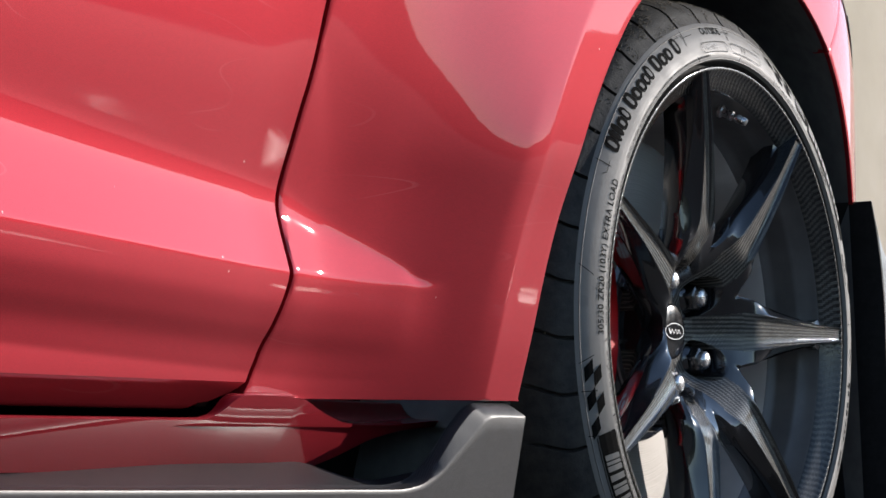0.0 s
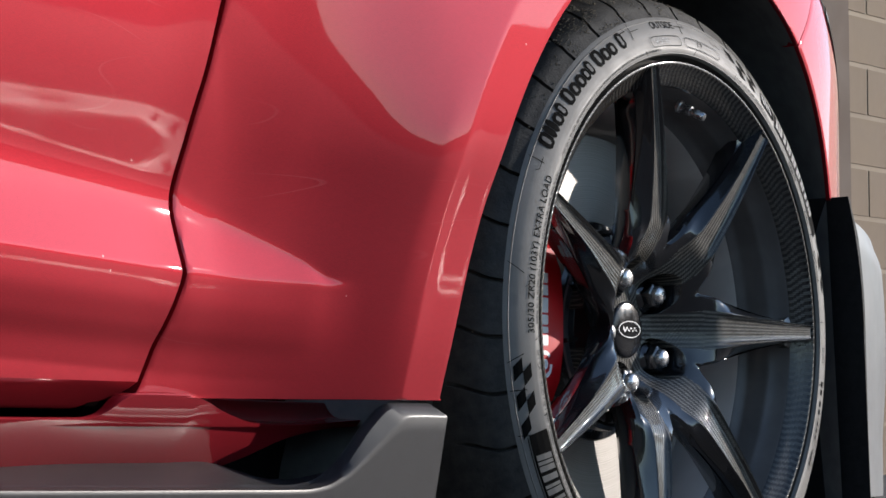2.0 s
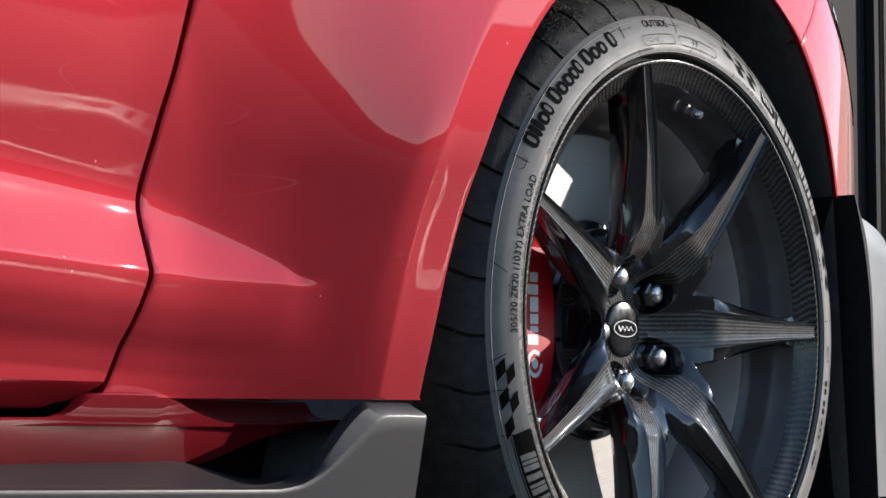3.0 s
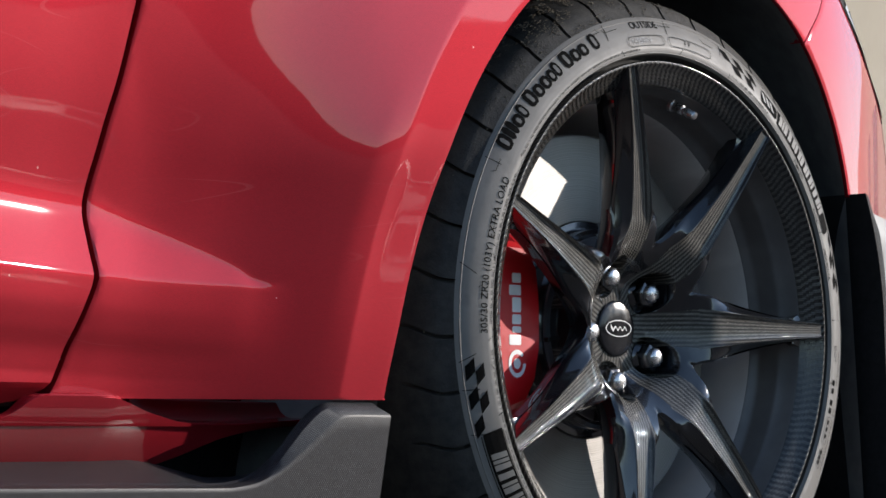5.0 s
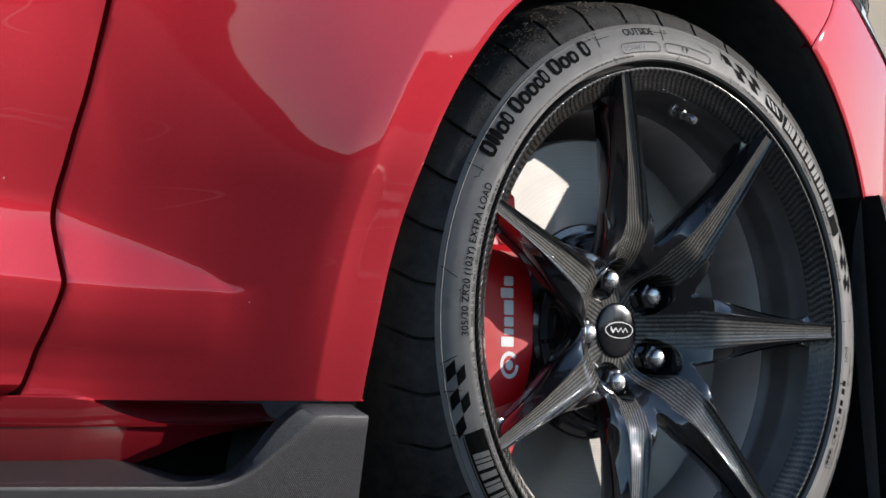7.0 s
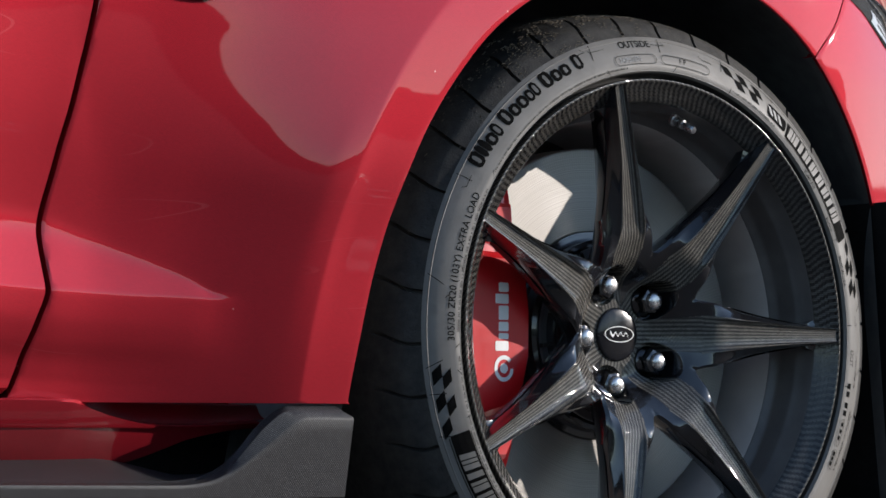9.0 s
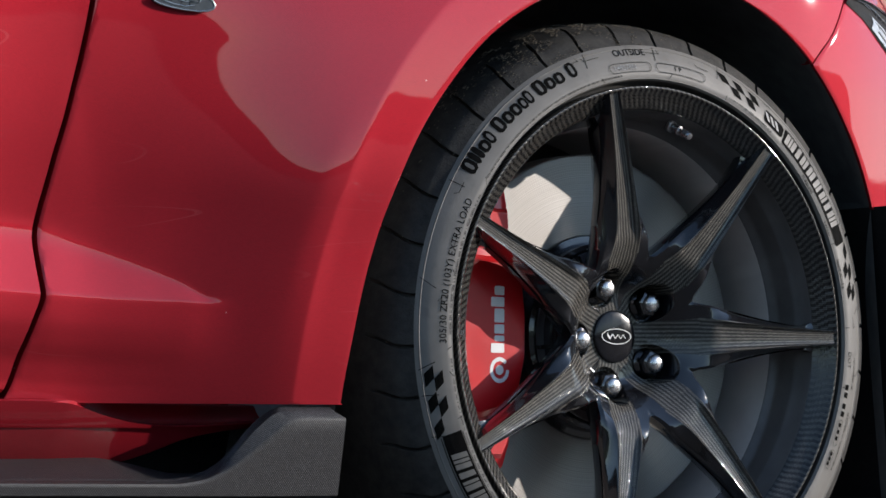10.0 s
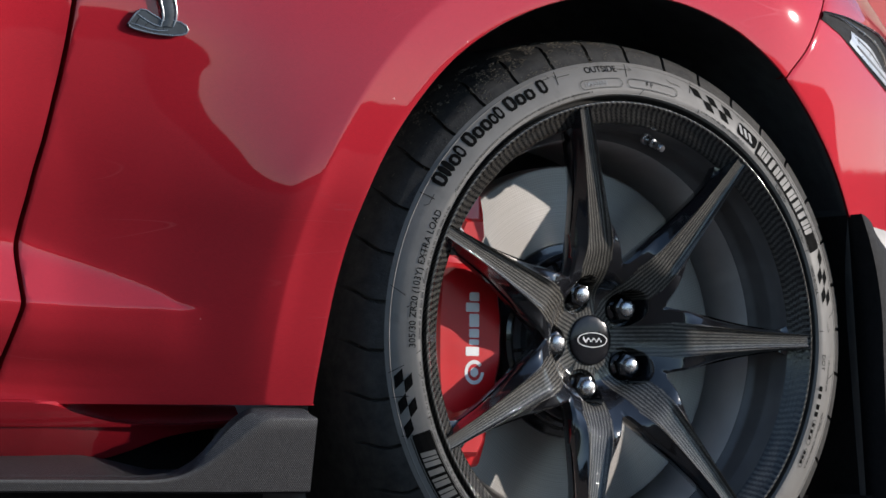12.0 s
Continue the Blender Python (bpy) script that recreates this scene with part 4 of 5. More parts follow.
def hub():
    rows = []
    steps = 616
    for i in range(96):
        t = i / 95
        row = []
        for k in range(steps):
            q = k * 7 / steps
            s = 2 * (q - math.floor(q)) - 1
            base = math.floor(q)
            full = math.pi / 7
            lim = 0.0885
            r = 0.018 + (lim - 0.018) * t
            ang = radians(PHASE) + 2 * full * base + s * full
            x, z = r * math.cos(ang), r * math.sin(ang)
            row.append((x, face_y(x, z, s), z))
        rows.append(row)
    v, f = sheet(rows, wrap=True)
    k0 = (len(rows) - 1) * steps
    drop = [(p[0] * 0.995, p[1] + 0.016, p[2] * 0.995) for p in rows[-1]]
    drop2 = [(p[0] * 0.97, 0.088, p[2] * 0.97) for p in rows[-1]]
    n = len(v)
    v += drop + drop2
    for j in range(steps):
        k = (j + 1) % steps
        f.append((k0 + j, k0 + k, n + k, n + j))
        f.append((n + j, n + k, n + steps + k, n + steps + j))
    me = outward(raw(v, f))
    uv = me.uv_layers.new(name="UVMap")
    for poly in me.polygons:
        c = poly.center
        k = round((math.atan2(c.z, c.x) - radians(PHASE)) / (2 * math.pi / 7))
        a = radians(PHASE) + k * 2 * math.pi / 7
        for i in poly.loop_indices:
            p = me.vertices[me.loops[i].vertex_index].co
            uv.data[i].uv = (p.x * math.cos(a) + p.z * math.sin(a), p.z * math.cos(a) - p.x * math.sin(a))
    part("hub", me, CARBON, WHEEL, "lacquered carbon hub bowl", sharp=45)
    # black resin in the spoke valleys also puts the hub's shade into the colour
    me.materials.append(RESIN_SHADE)
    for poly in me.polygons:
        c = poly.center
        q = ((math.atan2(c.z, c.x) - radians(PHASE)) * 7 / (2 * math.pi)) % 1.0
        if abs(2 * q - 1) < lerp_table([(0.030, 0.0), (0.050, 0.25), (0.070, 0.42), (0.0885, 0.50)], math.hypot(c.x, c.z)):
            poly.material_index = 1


hub()


def spoke_mesh():
    rows = []
    n = 92
    for i in range(n + 1):
        r = 0.0885 + (0.2625 - 0.0885) * (i / n) ** 1.2
        w = spoke_w(r)
        y0 = spoke_y(r)
        row = []
        xe = r * math.cos(math.asin(w / r)) * ease(0.115, 0.0885, r) + r * (1 - ease(0.115, 0.0885, r))
        # the flanks spread out where they run into the rim
        flare = 1 + 1.7 * ease(0.215, 0.264, r) ** 2
        for d, out in ((0.046, 0.30), (0.040, 0.48), (0.027, 0.98), (0.016, 1.02)):
            row.append((xe, y0 + d, -w * out * flare))
        arc = ease(0.115, 0.0885, r)
        p = ridge_at(r)
        half = [p * q for q in (0.0, 0.2, 0.4, 0.6, 0.78)] + [p - 0.12, p - 0.085, p - 0.055, p - 0.028, p, p + 0.028, p + 0.055, p + 0.085] + [p + 0.085 + (0.9 - p - 0.085) * q for q in (0.35, 0.7, 1.0)] + [0.95, 0.985, 1.0]
        half = sorted(half)
        for s in [-q for q in half[:0:-1]] + half:
            ang = s * math.asin(w / r)
            x, z = r * math.cos(ang) * arc + r * (1 - arc), r * math.sin(ang)
            row.append((x, face_y(x, z, s), z))
        for d, out in ((0.016, 1.02), (0.027, 0.98), (0.040, 0.48), (0.046, 0.30)):
            row.append((xe, y0 + d, w * out * flare))
        rows.append(row)
    v, f = sheet(rows)
    w = len(rows[0])
    for i in range(n):
        f.append((i * w, (i + 1) * w, (i + 1) * w + w - 1, i * w + w - 1))
    me = outward(raw(v, f))
    finish(me, CARBON, sharp=50)
    uv = me.uv_layers.new(name="UVMap")
    for loop in me.loops:
        p = me.vertices[loop.vertex_index].co
        w = max(0.006, spoke_w(p.x) * ridge_at(p.x))
        uv.data[loop.index].uv = (p.x, p.z * (0.45 + 0.55 * 0.0215 / w))
    # flanks: smooth black resin; shoulders: shade put into the colour; face: its weave
    me.materials.append(RESIN_SHADE)
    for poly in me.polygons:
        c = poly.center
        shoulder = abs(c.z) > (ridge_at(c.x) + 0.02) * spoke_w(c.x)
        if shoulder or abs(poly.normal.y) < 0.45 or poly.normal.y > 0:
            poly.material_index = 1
    return me


def spokes():
    me = spoke_mesh()
    for k in range(7):
        ob = new("spoke", me)
        ob.parent = WHEEL
        ob.rotation_euler = (0, -radians(PHASE + 360 / 7 * k), 0)


spokes()


def nut_meshes():
    rings = []
    for r, y, six in ((0.0170, 0.0790, 0), (0.0170, 0.0750, 0), (0.0150, 0.0725, 0), (0.0142, 0.0705, 1), (0.0142, 0.0640, 1), (0.0130, 0.0618, 1), (0.0096, 0.0608, 0)):
        ring = []
        for k in range(48):
            a = 2 * math.pi * k / 48
            rr = r
            if six:
                b = (a % (math.pi / 3)) - math.pi / 6
                rr = r * math.cos(math.pi / 6) / math.cos(b) * 1.04
            ring.append((rr * math.cos(a), y, rr * math.sin(a)))
        rings.append(ring)
    v, f = sheet(rings, wrap=True)
    body = finish(outward(raw(v, f)), DARKCHROME, sharp=30)
    rings = []
    for r, y in ((0.0096, 0.0640), (0.0096, 0.0580), (0.0092, 0.0563), (0.0080, 0.0548), (0.0056, 0.0537), (0.003, 0.0533), (0.0002, 0.0532)):
        rings.append([(r * math.cos(2 * math.pi * k / 40), y, r * math.sin(2 * math.pi * k / 40)) for k in range(40)])
    v, f = sheet(rings, wrap=True)
    cap = finish(outward(raw(v, f)), CHROME, sharp=40)
    return body, cap


def nuts():
    body, cap = nut_meshes()
    for k, (x, z) in enumerate(NUTS):
        a = new("lug_nut", body)
        a.parent, a.location, a.rotation_euler = WHEEL, (x, 0, z), (0, radians(17 * k + 5), 0)
        b = new("lug_nut_tip", cap)
        b.parent, b.location = WHEEL, (x, 0, z)
        b["label"] = "bright steel tip of a lug nut"
        a["label"] = "black chrome hexagonal lug nut"


nuts()


def centre_cap():
    prof = [(0.0285, 0.0760), (0.0285, 0.0712), (0.0277, 0.0702), (0.0258, 0.0696), (0.018, 0.0686), (0.010, 0.0681), (0.0002, 0.0680)]
    v, f = revolve(prof, 72)
    part("centre_cap", outward(raw(v, f)), CAPBLACK, WHEEL, "gloss black centre cap", sharp=40)

    def oval(a, b, n=64):
        return [(a * math.cos(2 * math.pi * k / n), b * math.sin(2 * math.pi * k / n)) for k in range(n)]
    n = 64
    outer, inner = oval(0.0206, 0.0086), oval(0.0196, 0.0077)
    v = [(p[0], 0.0682 - 0.0012 + 1.4 * (p[0] ** 2 + p[1] ** 2), p[1]) for p in outer + inner]
    f = [(k, (k + 1) % n, n + (k + 1) % n, n + k) for k in range(n)]
    part("cap_ring", outward(raw(v, f)), WHITE, WHEEL, "thin silver oval on the cap", smooth=False)
    # the maker's script stands as a plain wavy bar
    rows = []
    for k in range(41):
        t = -1 + k / 20
        x = 0.0128 * t
        z = 0.0018 * math.sin(t * 11.0)
        h = 0.0007 + 0.0020 * max(0.0, -t - 0.35)
        rows.append([(x, 0.0672 + 1.4 * x * x, z - h), (x, 0.0672 + 1.4 * x * x, z - h * 0.2), (x, 0.0672 + 1.4 * x * x, z + h)])
    v, f = sheet(rows)
    part("cap_emblem", raw(v, f), WHITE, WHEEL, "plain silver emblem bar", smooth=False)


centre_cap()


def valve():
    d = Vector((0.10, -0.86, -0.42)).normalized()
    base = Vector((0.0510, 0.0385, 0.2300))
    q = d.to_track_quat("Z", "Y").to_matrix()
    rings = []
    for r, h in ((0.0001, 0), (0.0085, 0), (0.0085, 0.004), (0.0058, 0.005), (0.0058, 0.012), (0.0066, 0.013), (0.0066, 0.018), (0.0042, 0.019), (0.0042, 0.024), (0.0056, 0.025), (0.0056, 0.035), (0.0045, 0.0375), (0.0001, 0.038)):
        rings.append([tuple(base + q @ Vector((0.80 * r * math.cos(2 * math.pi * k / 24), 0.80 * r * math.sin(2 * math.pi * k / 24), 0.86 * h))) for k in range(24)])
    v, f = sheet(rings, wrap=True)
    part("valve", outward(raw(v, f)), CHROME, WHEEL, "small steel tyre valve", sharp=40)


valve()

# ---- tyre ----
BEAD = [(0.2560, 0.0180), (0.2600, 0.0140), (0.2665, 0.0125), (0.2692, 0.0105), (0.2704, 0.0060), (0.2715, 0.0010)]
SIDE = [(0.2715, 0.0010), (0.2722, -0.0010), (0.2740, -0.0026), (0.2780, -0.0030), (0.2840, -0.0017), (0.2900, 0.0004), (0.2970, 0.0034), (0.3030, 0.0068), (0.3075, 0.0098), (0.3092, 0.0111), (0.3104, 0.0122)]
TREADP = [(0.3104, 0.0122), (0.3135, 0.0146), (0.3190, 0.0186), (0.3245, 0.0225), (0.3300, 0.0325), (0.3345, 0.0450), (0.3380, 0.0600), (0.3410, 0.0800), (0.3435, 0.1100), (0.3445, 0.1500), (0.3445, 0.1900), (0.3420, 0.2400), (0.3330, 0.2750), (0.3100, 0.2950), (0.2700, 0.2900)]


def side_y(r):
    return lerp_table(SIDE, r)


def tyre():
    fine = [(0.2715 + 0.0389 * k / 48, side_y(0.2715 + 0.0389 * k / 48)) for k in range(49)]
    v, f = revolve(fine, 256)
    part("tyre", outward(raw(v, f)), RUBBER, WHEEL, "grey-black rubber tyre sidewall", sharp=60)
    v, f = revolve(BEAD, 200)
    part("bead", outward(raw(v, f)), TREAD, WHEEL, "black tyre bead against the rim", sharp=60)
    # tread: cross grooves are real cuts
    pitch = 38
    cols = []
    for k in range(pitch):
        a = 360.0 * k / pitch
        w = 360.0 / pitch
        for off, deep in ((0, 0), (0.30, 0), (0.305, 1), (0.375, 1), (0.38, 0), (0.55, 0), (0.70, 0), (0.86, 0)):
            cols.append((a + off * w, deep))
    rows = []
    for r, y in TREADP:
        row = []
        lean = -75.0 * max(0.0, y - 0.02) + 240 * max(0.0, y - 0.05) * 0.2
        for a, deep in cols:
            cut = 0.0
            if deep == 1 and 0.0120 < y < 0.058:
                cut = 0.0065
            rr = r - cut
            yy = y + (0.45 * cut if y < 0.03 else 0.0)
            row.append((rr * math.cos(radians(a + lean)), yy, rr * math.sin(radians(a + lean))))
        rows.append(row)
    v, f = sheet(rows, wrap=True)
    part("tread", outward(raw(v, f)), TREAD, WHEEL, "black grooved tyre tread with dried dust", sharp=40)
    # raised circumferential lines on the sidewall
    for r0 in (0.2735, 0.3062):
        prof = [(r0 - 0.0006, side_y(r0 - 0.0006)), (r0 - 0.0003, side_y(r0) - 0.0006), (r0 + 0.0003, side_y(r0) - 0.0006), (r0 + 0.0006, side_y(r0 + 0.0006))]
        v, f = revolve(prof, 200)
        part("sidewall_ring", outward(raw(v, f)), RUBBER, WHEEL)


tyre()


# ---- brake ----
def brake():
    y = 0.112
    prof = [(0.108, y + 0.004), (0.112, y), (0.1985, y), (0.2005, y + 0.002), (0.2005, y + 0.034), (0.108, y + 0.036)]
    v, f = revolve(prof, 180)
    rotor = part("brake_rotor", outward(raw(v, f)), STEEL, car, "grey cross-hatched steel brake rotor", sharp=30)
    prof = [(0.060, y - 0.024), (0.098, y - 0.024), (0.102, y - 0.021), (0.104, y - 0.004), (0.1105, y - 0.003), (0.1105, y + 0.006)]
    v, f = revolve(prof, 90)
    part("rotor_hat", outward(raw(v, f)), RESIN_SHADE, rotor, "black rotor hat", sharp=30)
    prof = [(0.0001, y - 0.026), (0.094, y - 0.026), (0.095, y - 0.023)]
    v, f = revolve(prof, 72)
    part("hub_flange", outward(raw(v, f)), HATGREY, rotor, "grey ribbed hat face", sharp=40)
    for k in range(10):
        a = radians(36 * k + 8)
        c, s = math.cos(a), math.sin(a)
        pts = [(0.048 * c - 0.0022 * s, 0.048 * s + 0.0022 * c), (0.095 * c - 0.0022 * s, 0.095 * s + 0.0022 * c), (0.095 * c + 0.0022 * s, 0.095 * s - 0.0022 * c), (0.048 * c + 0.0022 * s, 0.048 * s - 0.0022 * c)]
        part("hat_rib", prism(pts, y - 0.031, y - 0.025, 0.0008), RESIN_SHADE, rotor, smooth=False)


brake()


def caliper():
    """Red fixed caliper at the rear of the rotor: a stepped body with a raised outer face."""
    def ring(pts, y):
        return [(x, y, z) for x, z in pts]

    def arc(r, a0, a1, n):
        return [(r * math.cos(radians(a0 + (a1 - a0) * k / n)), r * math.sin(radians(a0 + (a1 - a0) * k / n))) for k in range(n + 1)]
    outer = arc(0.2185, 131, 222, 30) + [(-0.142, -0.142), (-0.134, -0.120), (-0.128, -0.085), (-0.120, -0.040), (-0.118, 0.0), (-0.122, 0.045), (-0.131, 0.085), (-0.137, 0.112), (-0.138, 0.140)]
    cx, cz = -0.165, 0.0

    def inset(pts, k):
        out = []
        for x, z in pts:
            d = math.hypot(x - cx, z - cz)
            s = 1 - k / d
            out.append((cx + (x - cx) * s, cz + (z - cz) * s))
        return out
    rows = [ring(outer, 0.150), ring(outer, 0.088), ring(inset(outer, 0.003), 0.084), ring(inset(outer, 0.0100), 0.0825)]
    v, f = sheet(rows, wrap=True)
    n = len(outer)
    f.append(tuple(range(3 * n, 4 * n)))
    body = part("brake_caliper", outward(raw(v, f)), CALIPER, car, "glossy red brake caliper with white lettering", sharp=35)
    bridge = [(-0.2070, 0.0720), (-0.1900, 0.0820), (-0.1450, 0.0800), (-0.1300, 0.0600), (-0.1235, 0.0240), (-0.1235, -0.0260), (-0.1330, -0.0600), (-0.1480, -0.0800), (-0.1900, -0.0900), (-0.2060, -0.0830), (-0.2120, -0.0400), (-0.2130, 0.0200)]
    part("outer_bridge", prism(bridge, 0.0635, 0.086, 0.007), CALIPER, body, sharp=30)
    for z0, z1 in ((0.095, 0.128), (-0.128, -0.098)):
        blockish = [(-0.186, z0), (-0.150, z0 - 0.003), (-0.140, (z0 + z1) / 2), (-0.143, z1 + 0.004), (-0.170, z1 + 0.004)]
        part("piston_housing", prism(blockish, 0.072, 0.088, 0.005), CALIPER, body, sharp=30)
    for z in (0.045, 0.015, -0.02, -0.055):
        part("pad_fin", prism([(-0.218, z - 0.011), (-0.206, z - 0.011), (-0.206, z + 0.011), (-0.218, z + 0.011)], 0.078, 0.09, 0.001), CALIPER, body, smooth=False)
    # white maker's mark as plain shapes: a ring and six rounded blocks, running up the face
    n = 40
    ro, ri = 0.0135, 0.0092
    ang = [radians(40 + 320 * k / n) for k in range(n + 1)]
    v = [(-0.1625 + r * math.cos(a) * 0.93, 0.0631, -0.0385 + r * math.sin(a)) for a in ang for r in (ro, ri)]
    f = [(2 * k, 2 * k + 2, 2 * k + 3, 2 * k + 1) for k in range(n)]
    part("emblem_ring", outward(raw(v, f)), WHITE, body, "white printed ring", smooth=False)
    v, f = revolve([(0.0052, 0.0631), (0.0001, 0.0631)], 24, (-0.1625, 0, -0.0385))
    part("emblem_dot", outward(raw(v, f)), WHITE, body, "white printed dot", smooth=False)
    z = -0.0205
    for wdt, tall in ((0.0115, 1.35), (0.0075, 1.0), (0.0110, 1.0), (0.0160, 1.0), (0.0115, 1.35), (0.0110, 1.0)):
        h = 0.0128 * tall
        x1 = -0.1565
        pts = [(x1, z + 0.001), (x1, z + wdt - 0.0025), (x1 - 0.0012, z + wdt - 0.0015), (x1 - h + 0.0012, z + wdt - 0.0015), (x1 - h, z + wdt - 0.0025), (x1 - h, z + 0.001), (x1 - h + 0.001, z), (x1 - 0.001, z)]
        part("letter_block", prism(pts, 0.0631, 0.0636), WHITE, body, "white printed letter block", smooth=False)
        z += wdt + 0.0006


caliper()


# ---- moulded writing and marks on the sidewall ----
def on_side(r, deg, lift):
    return (r * math.cos(radians(deg)), side_y(r) - lift, r * math.sin(radians(deg)))


def side_text(words, r, start, height, stretch=1.0, lift=0.0004, mat=None, name="lettering", label="moulded sidewall lettering", weight=0.0):
    """Words along the sidewall, reading clockwise from the angle start, with feet at radius r."""
    data = bpy.data.curves.new("words", "FONT")
    data.body, data.size, data.resolution_u = words, 1.0, 3
    data.offset = weight
    ob = bpy.data.objects.new("words", data)
    scene.collection.objects.link(ob)
    me = bpy.data.meshes.new_from_object(ob.evaluated_get(bpy.context.evaluated_depsgraph_get()))
    bpy.data.objects.remove(ob)
    size = height / 0.70
    for p in me.vertices:
        rr = r + p.co.y * size
        deg = start - math.degrees(p.co.x * size * stretch / r)
        p.co = on_side(rr, deg, lift)
    me.materials.clear()
    return part(name, me, mat or INK, WHEEL, label, smooth=False)


def side_bar(r0, r1, a0, a1, mat=None, lift=0.0004, name="moulded_bar", skew=0.0, label=""):
    """A plain bar on the sidewall between two radii and two angles."""
    n = max(2, int(abs(a1 - a0) / 0.6))
    rows = [[on_side(r, a0 + (a1 - a0) * k / n + skew * (r - r0) / (r1 - r0), lift) for r in (r0, (r0 + r1) / 2, r1)] for k in range(n + 1)]
    v, f = sheet(rows)
    return part(name, raw(v, f), mat or INK, WHEEL, label, smooth=False)


def side_shape(pts, mat, lift, name, label=""):
    """A filled outline given as (radius, angle)."""
    lo, hi = min(a for _, a in pts), max(a for _, a in pts)
    n = max(4, int((hi - lo) / 0.5))
    ring = pts + pts[:1]
    rows = []
    for k in range(n + 1):
        a = lo + (hi - lo) * (0.002 + 0.996 * k / n)
        cuts = []
        for (r0, a0), (r1, a1) in zip(ring, ring[1:]):
            if a0 != a1 and min(a0, a1) <= a <= max(a0, a1):
                cuts.append(r0 + (r1 - r0) * (a - a0) / (a1 - a0))
        if len(cuts) >= 2:
            b, c = min(cuts), max(cuts)
            rows.append([on_side(b + (c - b) * j / 3, a, lift) for j in range(4)])
    v, f = sheet(rows)
    return part(name, raw(v, f), mat, WHEEL, label, smooth=False)


def rounded(r0, r1, a0, a1, k=0.35):
    """A bar's outline with rounded corners, as (radius, angle)."""
    h, w = r1 - r0, a1 - a0
    da = math.degrees(h * k / ((r0 + r1) / 2)) * (1 if w > 0 else -1)
    pts = []
    for cr, ca, q in ((r0 + h * k, a0 + da, 2), (r1 - h * k, a0 + da, 1), (r1 - h * k, a1 - da, 0), (r0 + h * k, a1 - da, 3)):
        for i in range(5):
            th = {2: (180, 270), 1: (180, 90), 0: (90, 0), 3: (0, -90)}[q]
            ang = radians(th[0] + (th[1] - th[0]) * i / 4)
            if q == 2:
                ang = radians(270 - 90 * i / 4)
            pts.append((cr + h * k * math.sin(ang), ca + da * math.cos(ang) * 1.0))
    return pts


def outline_box(r0, r1, a0, a1):
    """A thin raised frame with rounded ends."""
    t = 0.0007
    h, mid = r1 - r0, (r0 + r1) / 2
    turn = 1 if a1 > a0 else -1

    def loop(d):
        q = h / 2 - d
        da = math.degrees(h / 2 / mid) * turn
        pts = []
        for k in range(13):
            th = math.pi * k / 12
            pts.append((mid + q * math.cos(th), a0 + da - math.degrees(q / mid) * turn * math.sin(th)))
        steps = 14
        pts += [(mid - q, a0 + da + (a1 - a0 - 2 * da) * k / steps) for k in range(1, steps)]
        for k in range(13):
            th = math.pi * k / 12
            pts.append((mid - q * math.cos(th), a1 - da + math.degrees(q / mid) * turn * math.sin(th)))
        pts += [(mid + q, a1 - da - (a1 - a0 - 2 * da) * k / steps) for k in range(1, steps)]
        return [on_side(r, a, 0.0010) for r, a in pts]
    v, f = sheet([loop(0.0), loop(t)], wrap=True)
    part("moulded_frame", raw(v, f), PRINT, WHEEL, smooth=False)


def brand_blocks(widths, r, start, end, height, gap):
    """A maker's words as plain black blocks with a grey slot, one a letter, from the angle start to the angle end."""
    total = sum(math.degrees(w / r) + (gap if tall else 0.0) for w, tall in widths)
    k = (start - end) / total
    a = start
    for w, tall in widths:
        da = math.degrees(w / r) * k
        if tall:
            h = height * tall
            side_shape(rounded(r, r + h, a, a - da, 0.22), INK, 0.0005, "letter_edge", "black moulded letter block")
            if w > 0.007:
                mid = a - da * 0.5
                side_shape(rounded(r + 0.0030, r + h - 0.0030, mid + 0.42, mid - 0.42, 0.2), SLOTGREY, 0.0008, "letter_face")
            a -= da + gap * k
        else:
            a -= da


def checker(r0, r1, a0, a1, cells):
    """Chequered flag cells, skewed along the sidewall."""
    cols, rws = 5, 2
    for c in range(cols):
        for k in range(rws):
            if (c, k) in cells:
                b0, b1 = a0 + (a1 - a0) * c / cols + 1.5 * (k - 1), a0 + (a1 - a0) * (c + 1) / cols + 1.5 * (k - 1)
                q0, q1 = r0 + (r1 - r0) * k / rws, r0 + (r1 - r0) * (k + 1) / rws
                side_bar(q0, q1, b0, b1, INK, 0.0005, "flag_cell", skew=1.5, label="black chequered mark")


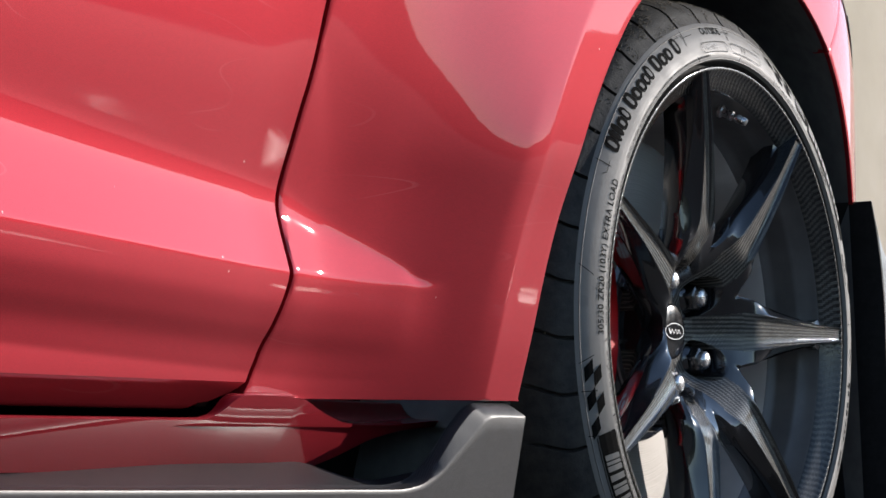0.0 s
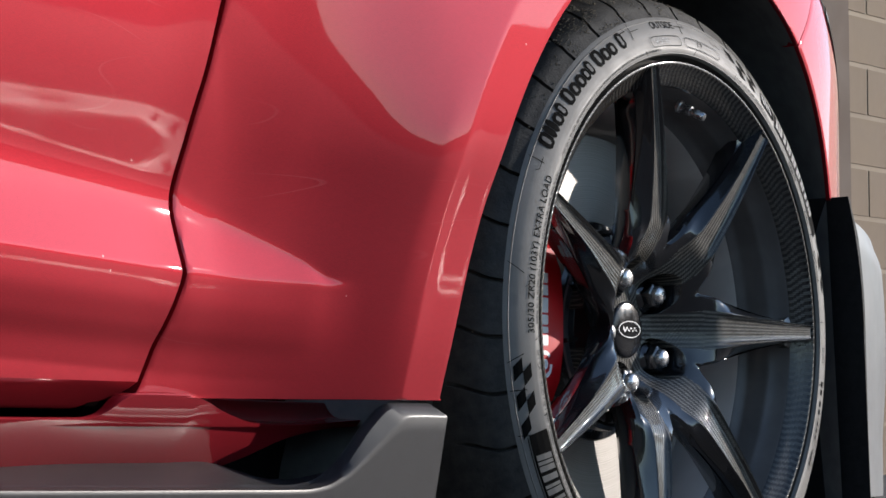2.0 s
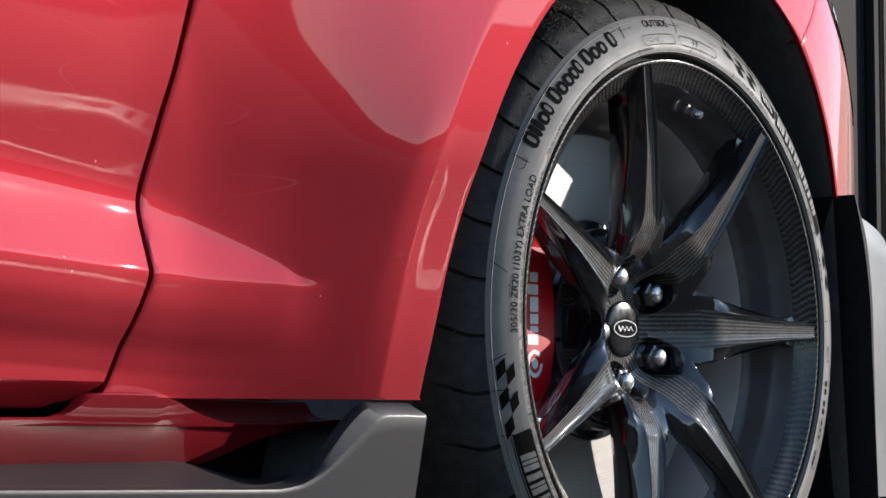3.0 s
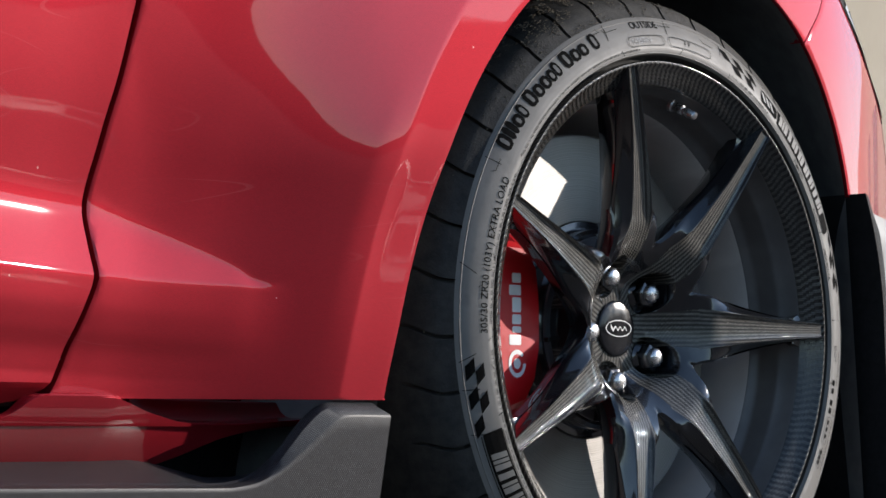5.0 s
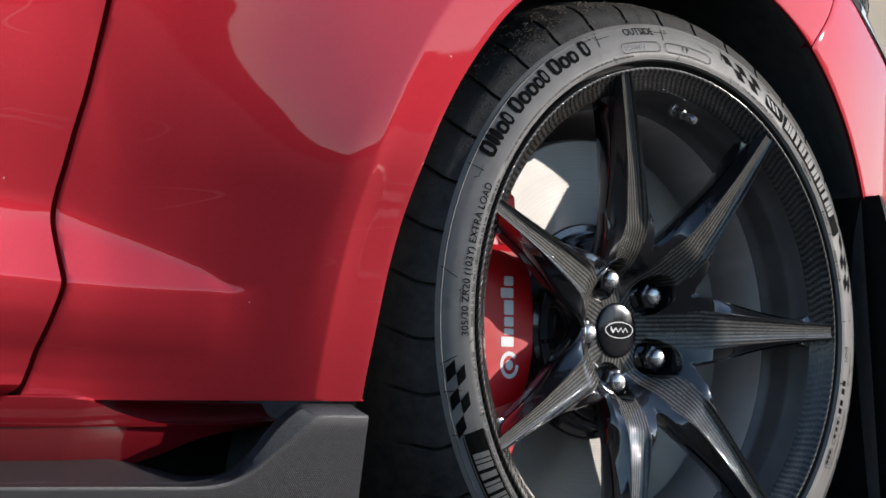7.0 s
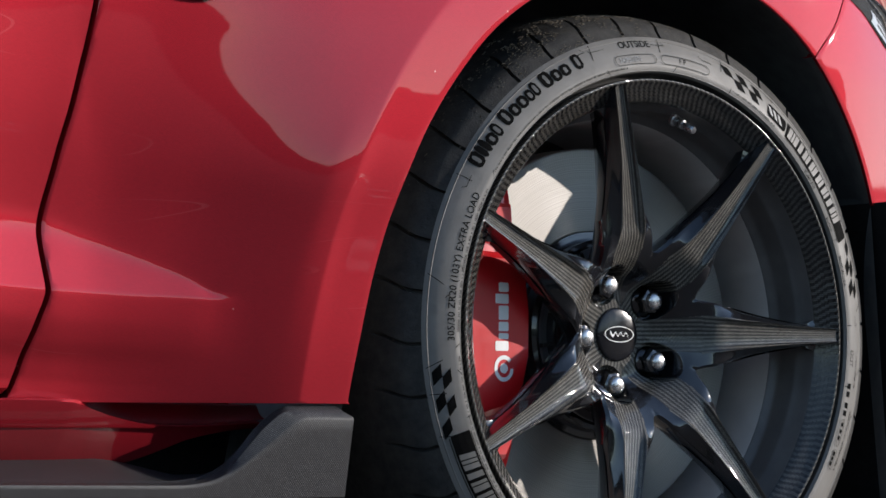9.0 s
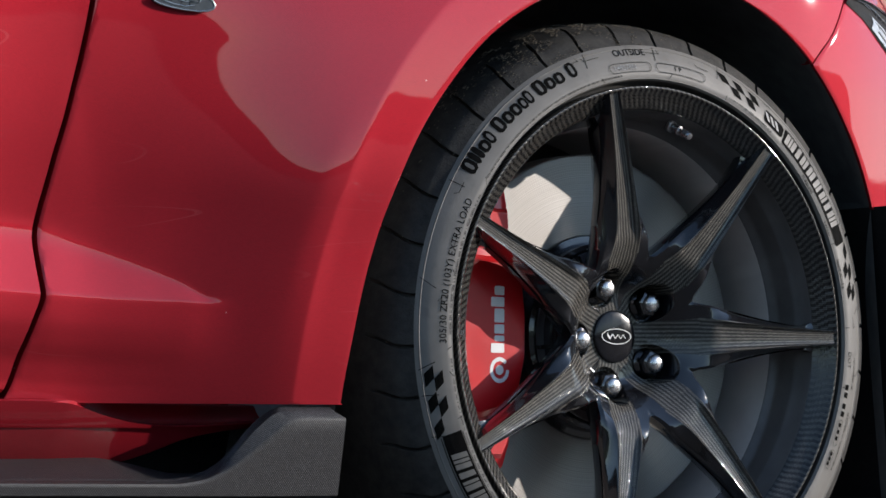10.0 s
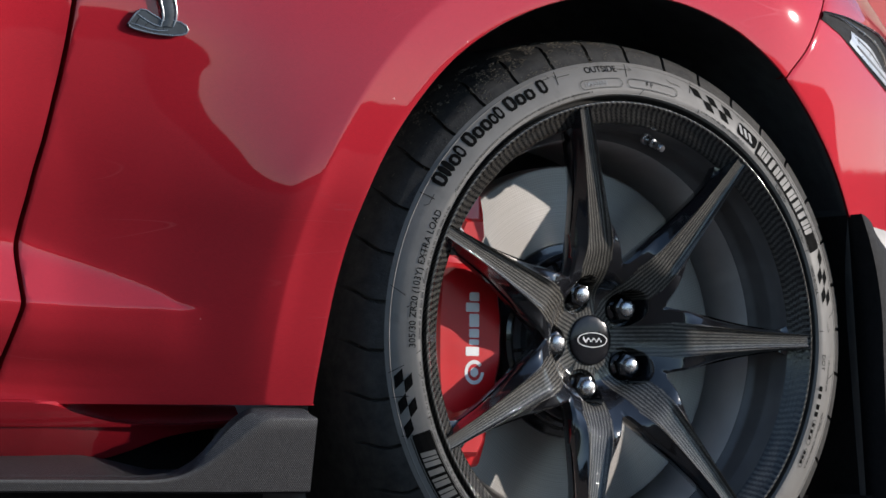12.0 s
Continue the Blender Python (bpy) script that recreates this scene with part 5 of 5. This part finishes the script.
def sidewall_marks():
    side_text("305/30 ZR20 (103Y) EXTRA LOAD", 0.2808, 182.9, 0.0072, stretch=1.0)
    side_text("OUTSIDE", 0.2990, 100.9, 0.0072, weight=0.012, stretch=1.03)
    side_text("149576N", 0.2835, 102.4, 0.0058, weight=0.01, lift=0.0005, mat=GREYLETTER)
    side_text("F P", 0.2845, 85.4, 0.0055)
    outline_box(0.2808, 0.2915, 103.6, 92.0)
    outline_box(0.2808, 0.2915, 90.6, 76.6)
    side_text("DOT", 0.2785, 357.4, 0.0060)
    side_text("TREADWEAR 180", 0.2905, 356.4, 0.0034)
    side_text("TRACTION AA TEMPERATURE A", 0.2915, 344.2, 0.0034)
    side_text("TUBELESS", 0.2735, 41.2, 0.0040)
    side_text("RADIAL", 0.2730, 28.6, 0.0038)
    side_text("MADE IN U.S.A.", 0.2745, 19.0, 0.0036)
    for a in (349.8, 348.0, 345.4, 343.6):
        side_bar(0.2785, 0.2845, a, a - 1.2, INK, name="code_bar")
    outline_box(0.2780, 0.2850, 341.6, 335.2)
    outline_box(0.2790, 0.2860, 334.4, 329.6)
    for a in (340.8, 339.2, 337.6, 333.8, 332.6, 331.4):
        side_bar(0.2795, 0.2838, a, a - 0.9, INK, name="code_bar")
    # fine print that cannot be read: short bars in a row near the rim
    rng = random.Random(4)
    for a0, a1, r in ((146.0, 101.0, 0.2765), (181.0, 150.0, 0.2748), (226.0, 186.0, 0.2752), (69.0, 54.5, 0.2775)):
        a, verts, faces = a0, [], []
        while a > a1:
            w = rng.uniform(0.16, 0.30)
            n = len(verts)
            verts += [on_side(rr, aa, 0.0007) for rr, aa in ((r, a), (r, a - w), (r + 0.0020, a - w), (r + 0.0020, a))]
            faces.append((n, n + 1, n + 2, n + 3))
            a -= w + (0.13 if rng.random() < 0.8 else 0.5)
        ob = part("fine_print", raw(verts, faces), PRINT, WHEEL, "row of fine print too small to read", smooth=False)
        ob["kind"] = "stuff"
    # product words as plain blocks
    low, tall = 0.74, 1.0
    brand_blocks([(0.0105, tall), (0.0052, tall), (0.0052, tall), (0.0098, low), (0.0072, 0.9), (0.0045, 0), (0.0105, tall), (0.0100, low), (0.0098, low), (0.0074, low), (0.0072, 0.9), (0.0045, 0),
                  (0.0110, tall), (0.0100, low), (0.0100, low), (0.0050, 0), (0.0090, tall)], 0.2905, 147.3, 111.5, 0.0160, 0.10)
    # the maker's word: groups of grey bars on a black panel
    for start in (50.2, 229.4):
        side_shape(rounded(0.2800, 0.2998, start + 0.7, start - 28.4, 0.06), INK, 0.0005, "word_panel", "black moulded word panel")
        a = start
        for strokes in ((0.0052, 0.0030, 0.0052), (0.0055,), (0.0050, 0.0040), (0.0050, 0.0050), (0.0052, 0.0036), (0.0052, 0.0030), (0.0055,), (0.0048, 0.0030, 0.0048)):
            for w in strokes:
                da = math.degrees(w / 0.290) * 1.16
                side_bar(0.2822, 0.2980, a, a - da, RUBBER, 0.0009, "word_bar", skew=-0.5, label="grey moulded bar")
                a -= da + 0.24
            a -= 0.50
        for q in (0.2788, 0.3008):
            side_bar(q, q + 0.0007, start + 0.4, start - 28.0, INK, 0.0005, "panel_line")
    side_shape(rounded(0.2830, 0.2990, 57.8, 51.2, 0.2), INK, 0.0005, "emblem_panel", "plain black emblem shape")
    for a in (56.6, 55.0, 53.4):
        side_bar(0.2865, 0.2955, a, a - 0.9, GREYLETTER, 0.0008, "emblem_bar", skew=1.2)
    flag = {(0, 1), (2, 1), (4, 1), (1, 0), (3, 0)}
    checker(0.2850, 0.3030, 71.4, 59.6, flag)
    checker(0.2830, 0.3010, 20.2, 8.6, flag)
    checker(0.2870, 0.3045, 200.0, 187.0, flag)
    # mould hairs along the sidewall, each with a bent tip
    for a, r, span in ((105.0, 0.3012, 3.6), (92.4, 0.3016, -3.8), (149.5, 0.2960, 2.4), (112.5, 0.3035, -2.6), (75.6, 0.2965, 3.0), (58.6, 0.3042, -2.4), (160.5, 0.2835, 2.2), (176.5, 0.2870, -2.8), (31.0, 0.2905, 2.6), (5.0, 0.2890, -2.4), (340.0, 0.2960, 2.8), (209.0, 0.2890, 2.6)):
        side_bar(r, r + 0.0005, a, a + span, INK, 0.0006, "mould_hair")
        side_bar(r, r + 0.0040, a + span, a + span + 0.12, INK, 0.0006, "mould_hair", skew=0.6)
    # flash lines across the sidewall
    for a in (150.5, 109.0, 90.5, 73.0, 26.0, 172.0, 186.5, 193.0, 201.5, 6.0, 352.0):
        side_bar(0.2935, 0.3085, a, a - 0.16, INK, 0.0005, "flash_line", skew=rng.uniform(-2.2, 2.2))
        side_bar(0.2740, 0.2800, a - 3, a - 3.14, INK, 0.0005, "flash_line", skew=rng.uniform(-1.6, 1.6))


sidewall_marks()


def tread_dust():
    """Dried grit caught on the shoulder of the tread."""
    rng = random.Random(9)
    verts, faces = [], []
    for _ in range(2600):
        a = rng.gauss(112, 16)
        y = rng.uniform(0.012, 0.085)
        if noise.noise((a * 0.35, y * 55, 2.0)) < 0.02:
            continue
        r = lerp_table([(p[1], p[0]) for p in TREADP[:12]], y) + 0.0003
        s = rng.uniform(0.0004, 0.0014)
        n = len(verts)
        for da, dy in ((-1, -0.7), (1, -0.6), (0.8, 0.9), (-0.7, 0.8)):
            aa = radians(a) + da * s / r
            verts.append((r * math.cos(aa), y + dy * s, r * math.sin(aa)))
        aa = radians(a)
        verts.append(((r + s * 0.6) * math.cos(aa), y, (r + s * 0.6) * math.sin(aa)))
        faces += [(n + i, n + (i + 1) % 4, n + 4) for i in range(4)]
    ob = part("tread_grit", raw(verts, faces), GRIT, WHEEL, "pale dried grit on the tread", smooth=False)
    ob["kind"] = "stuff"


tread_dust()
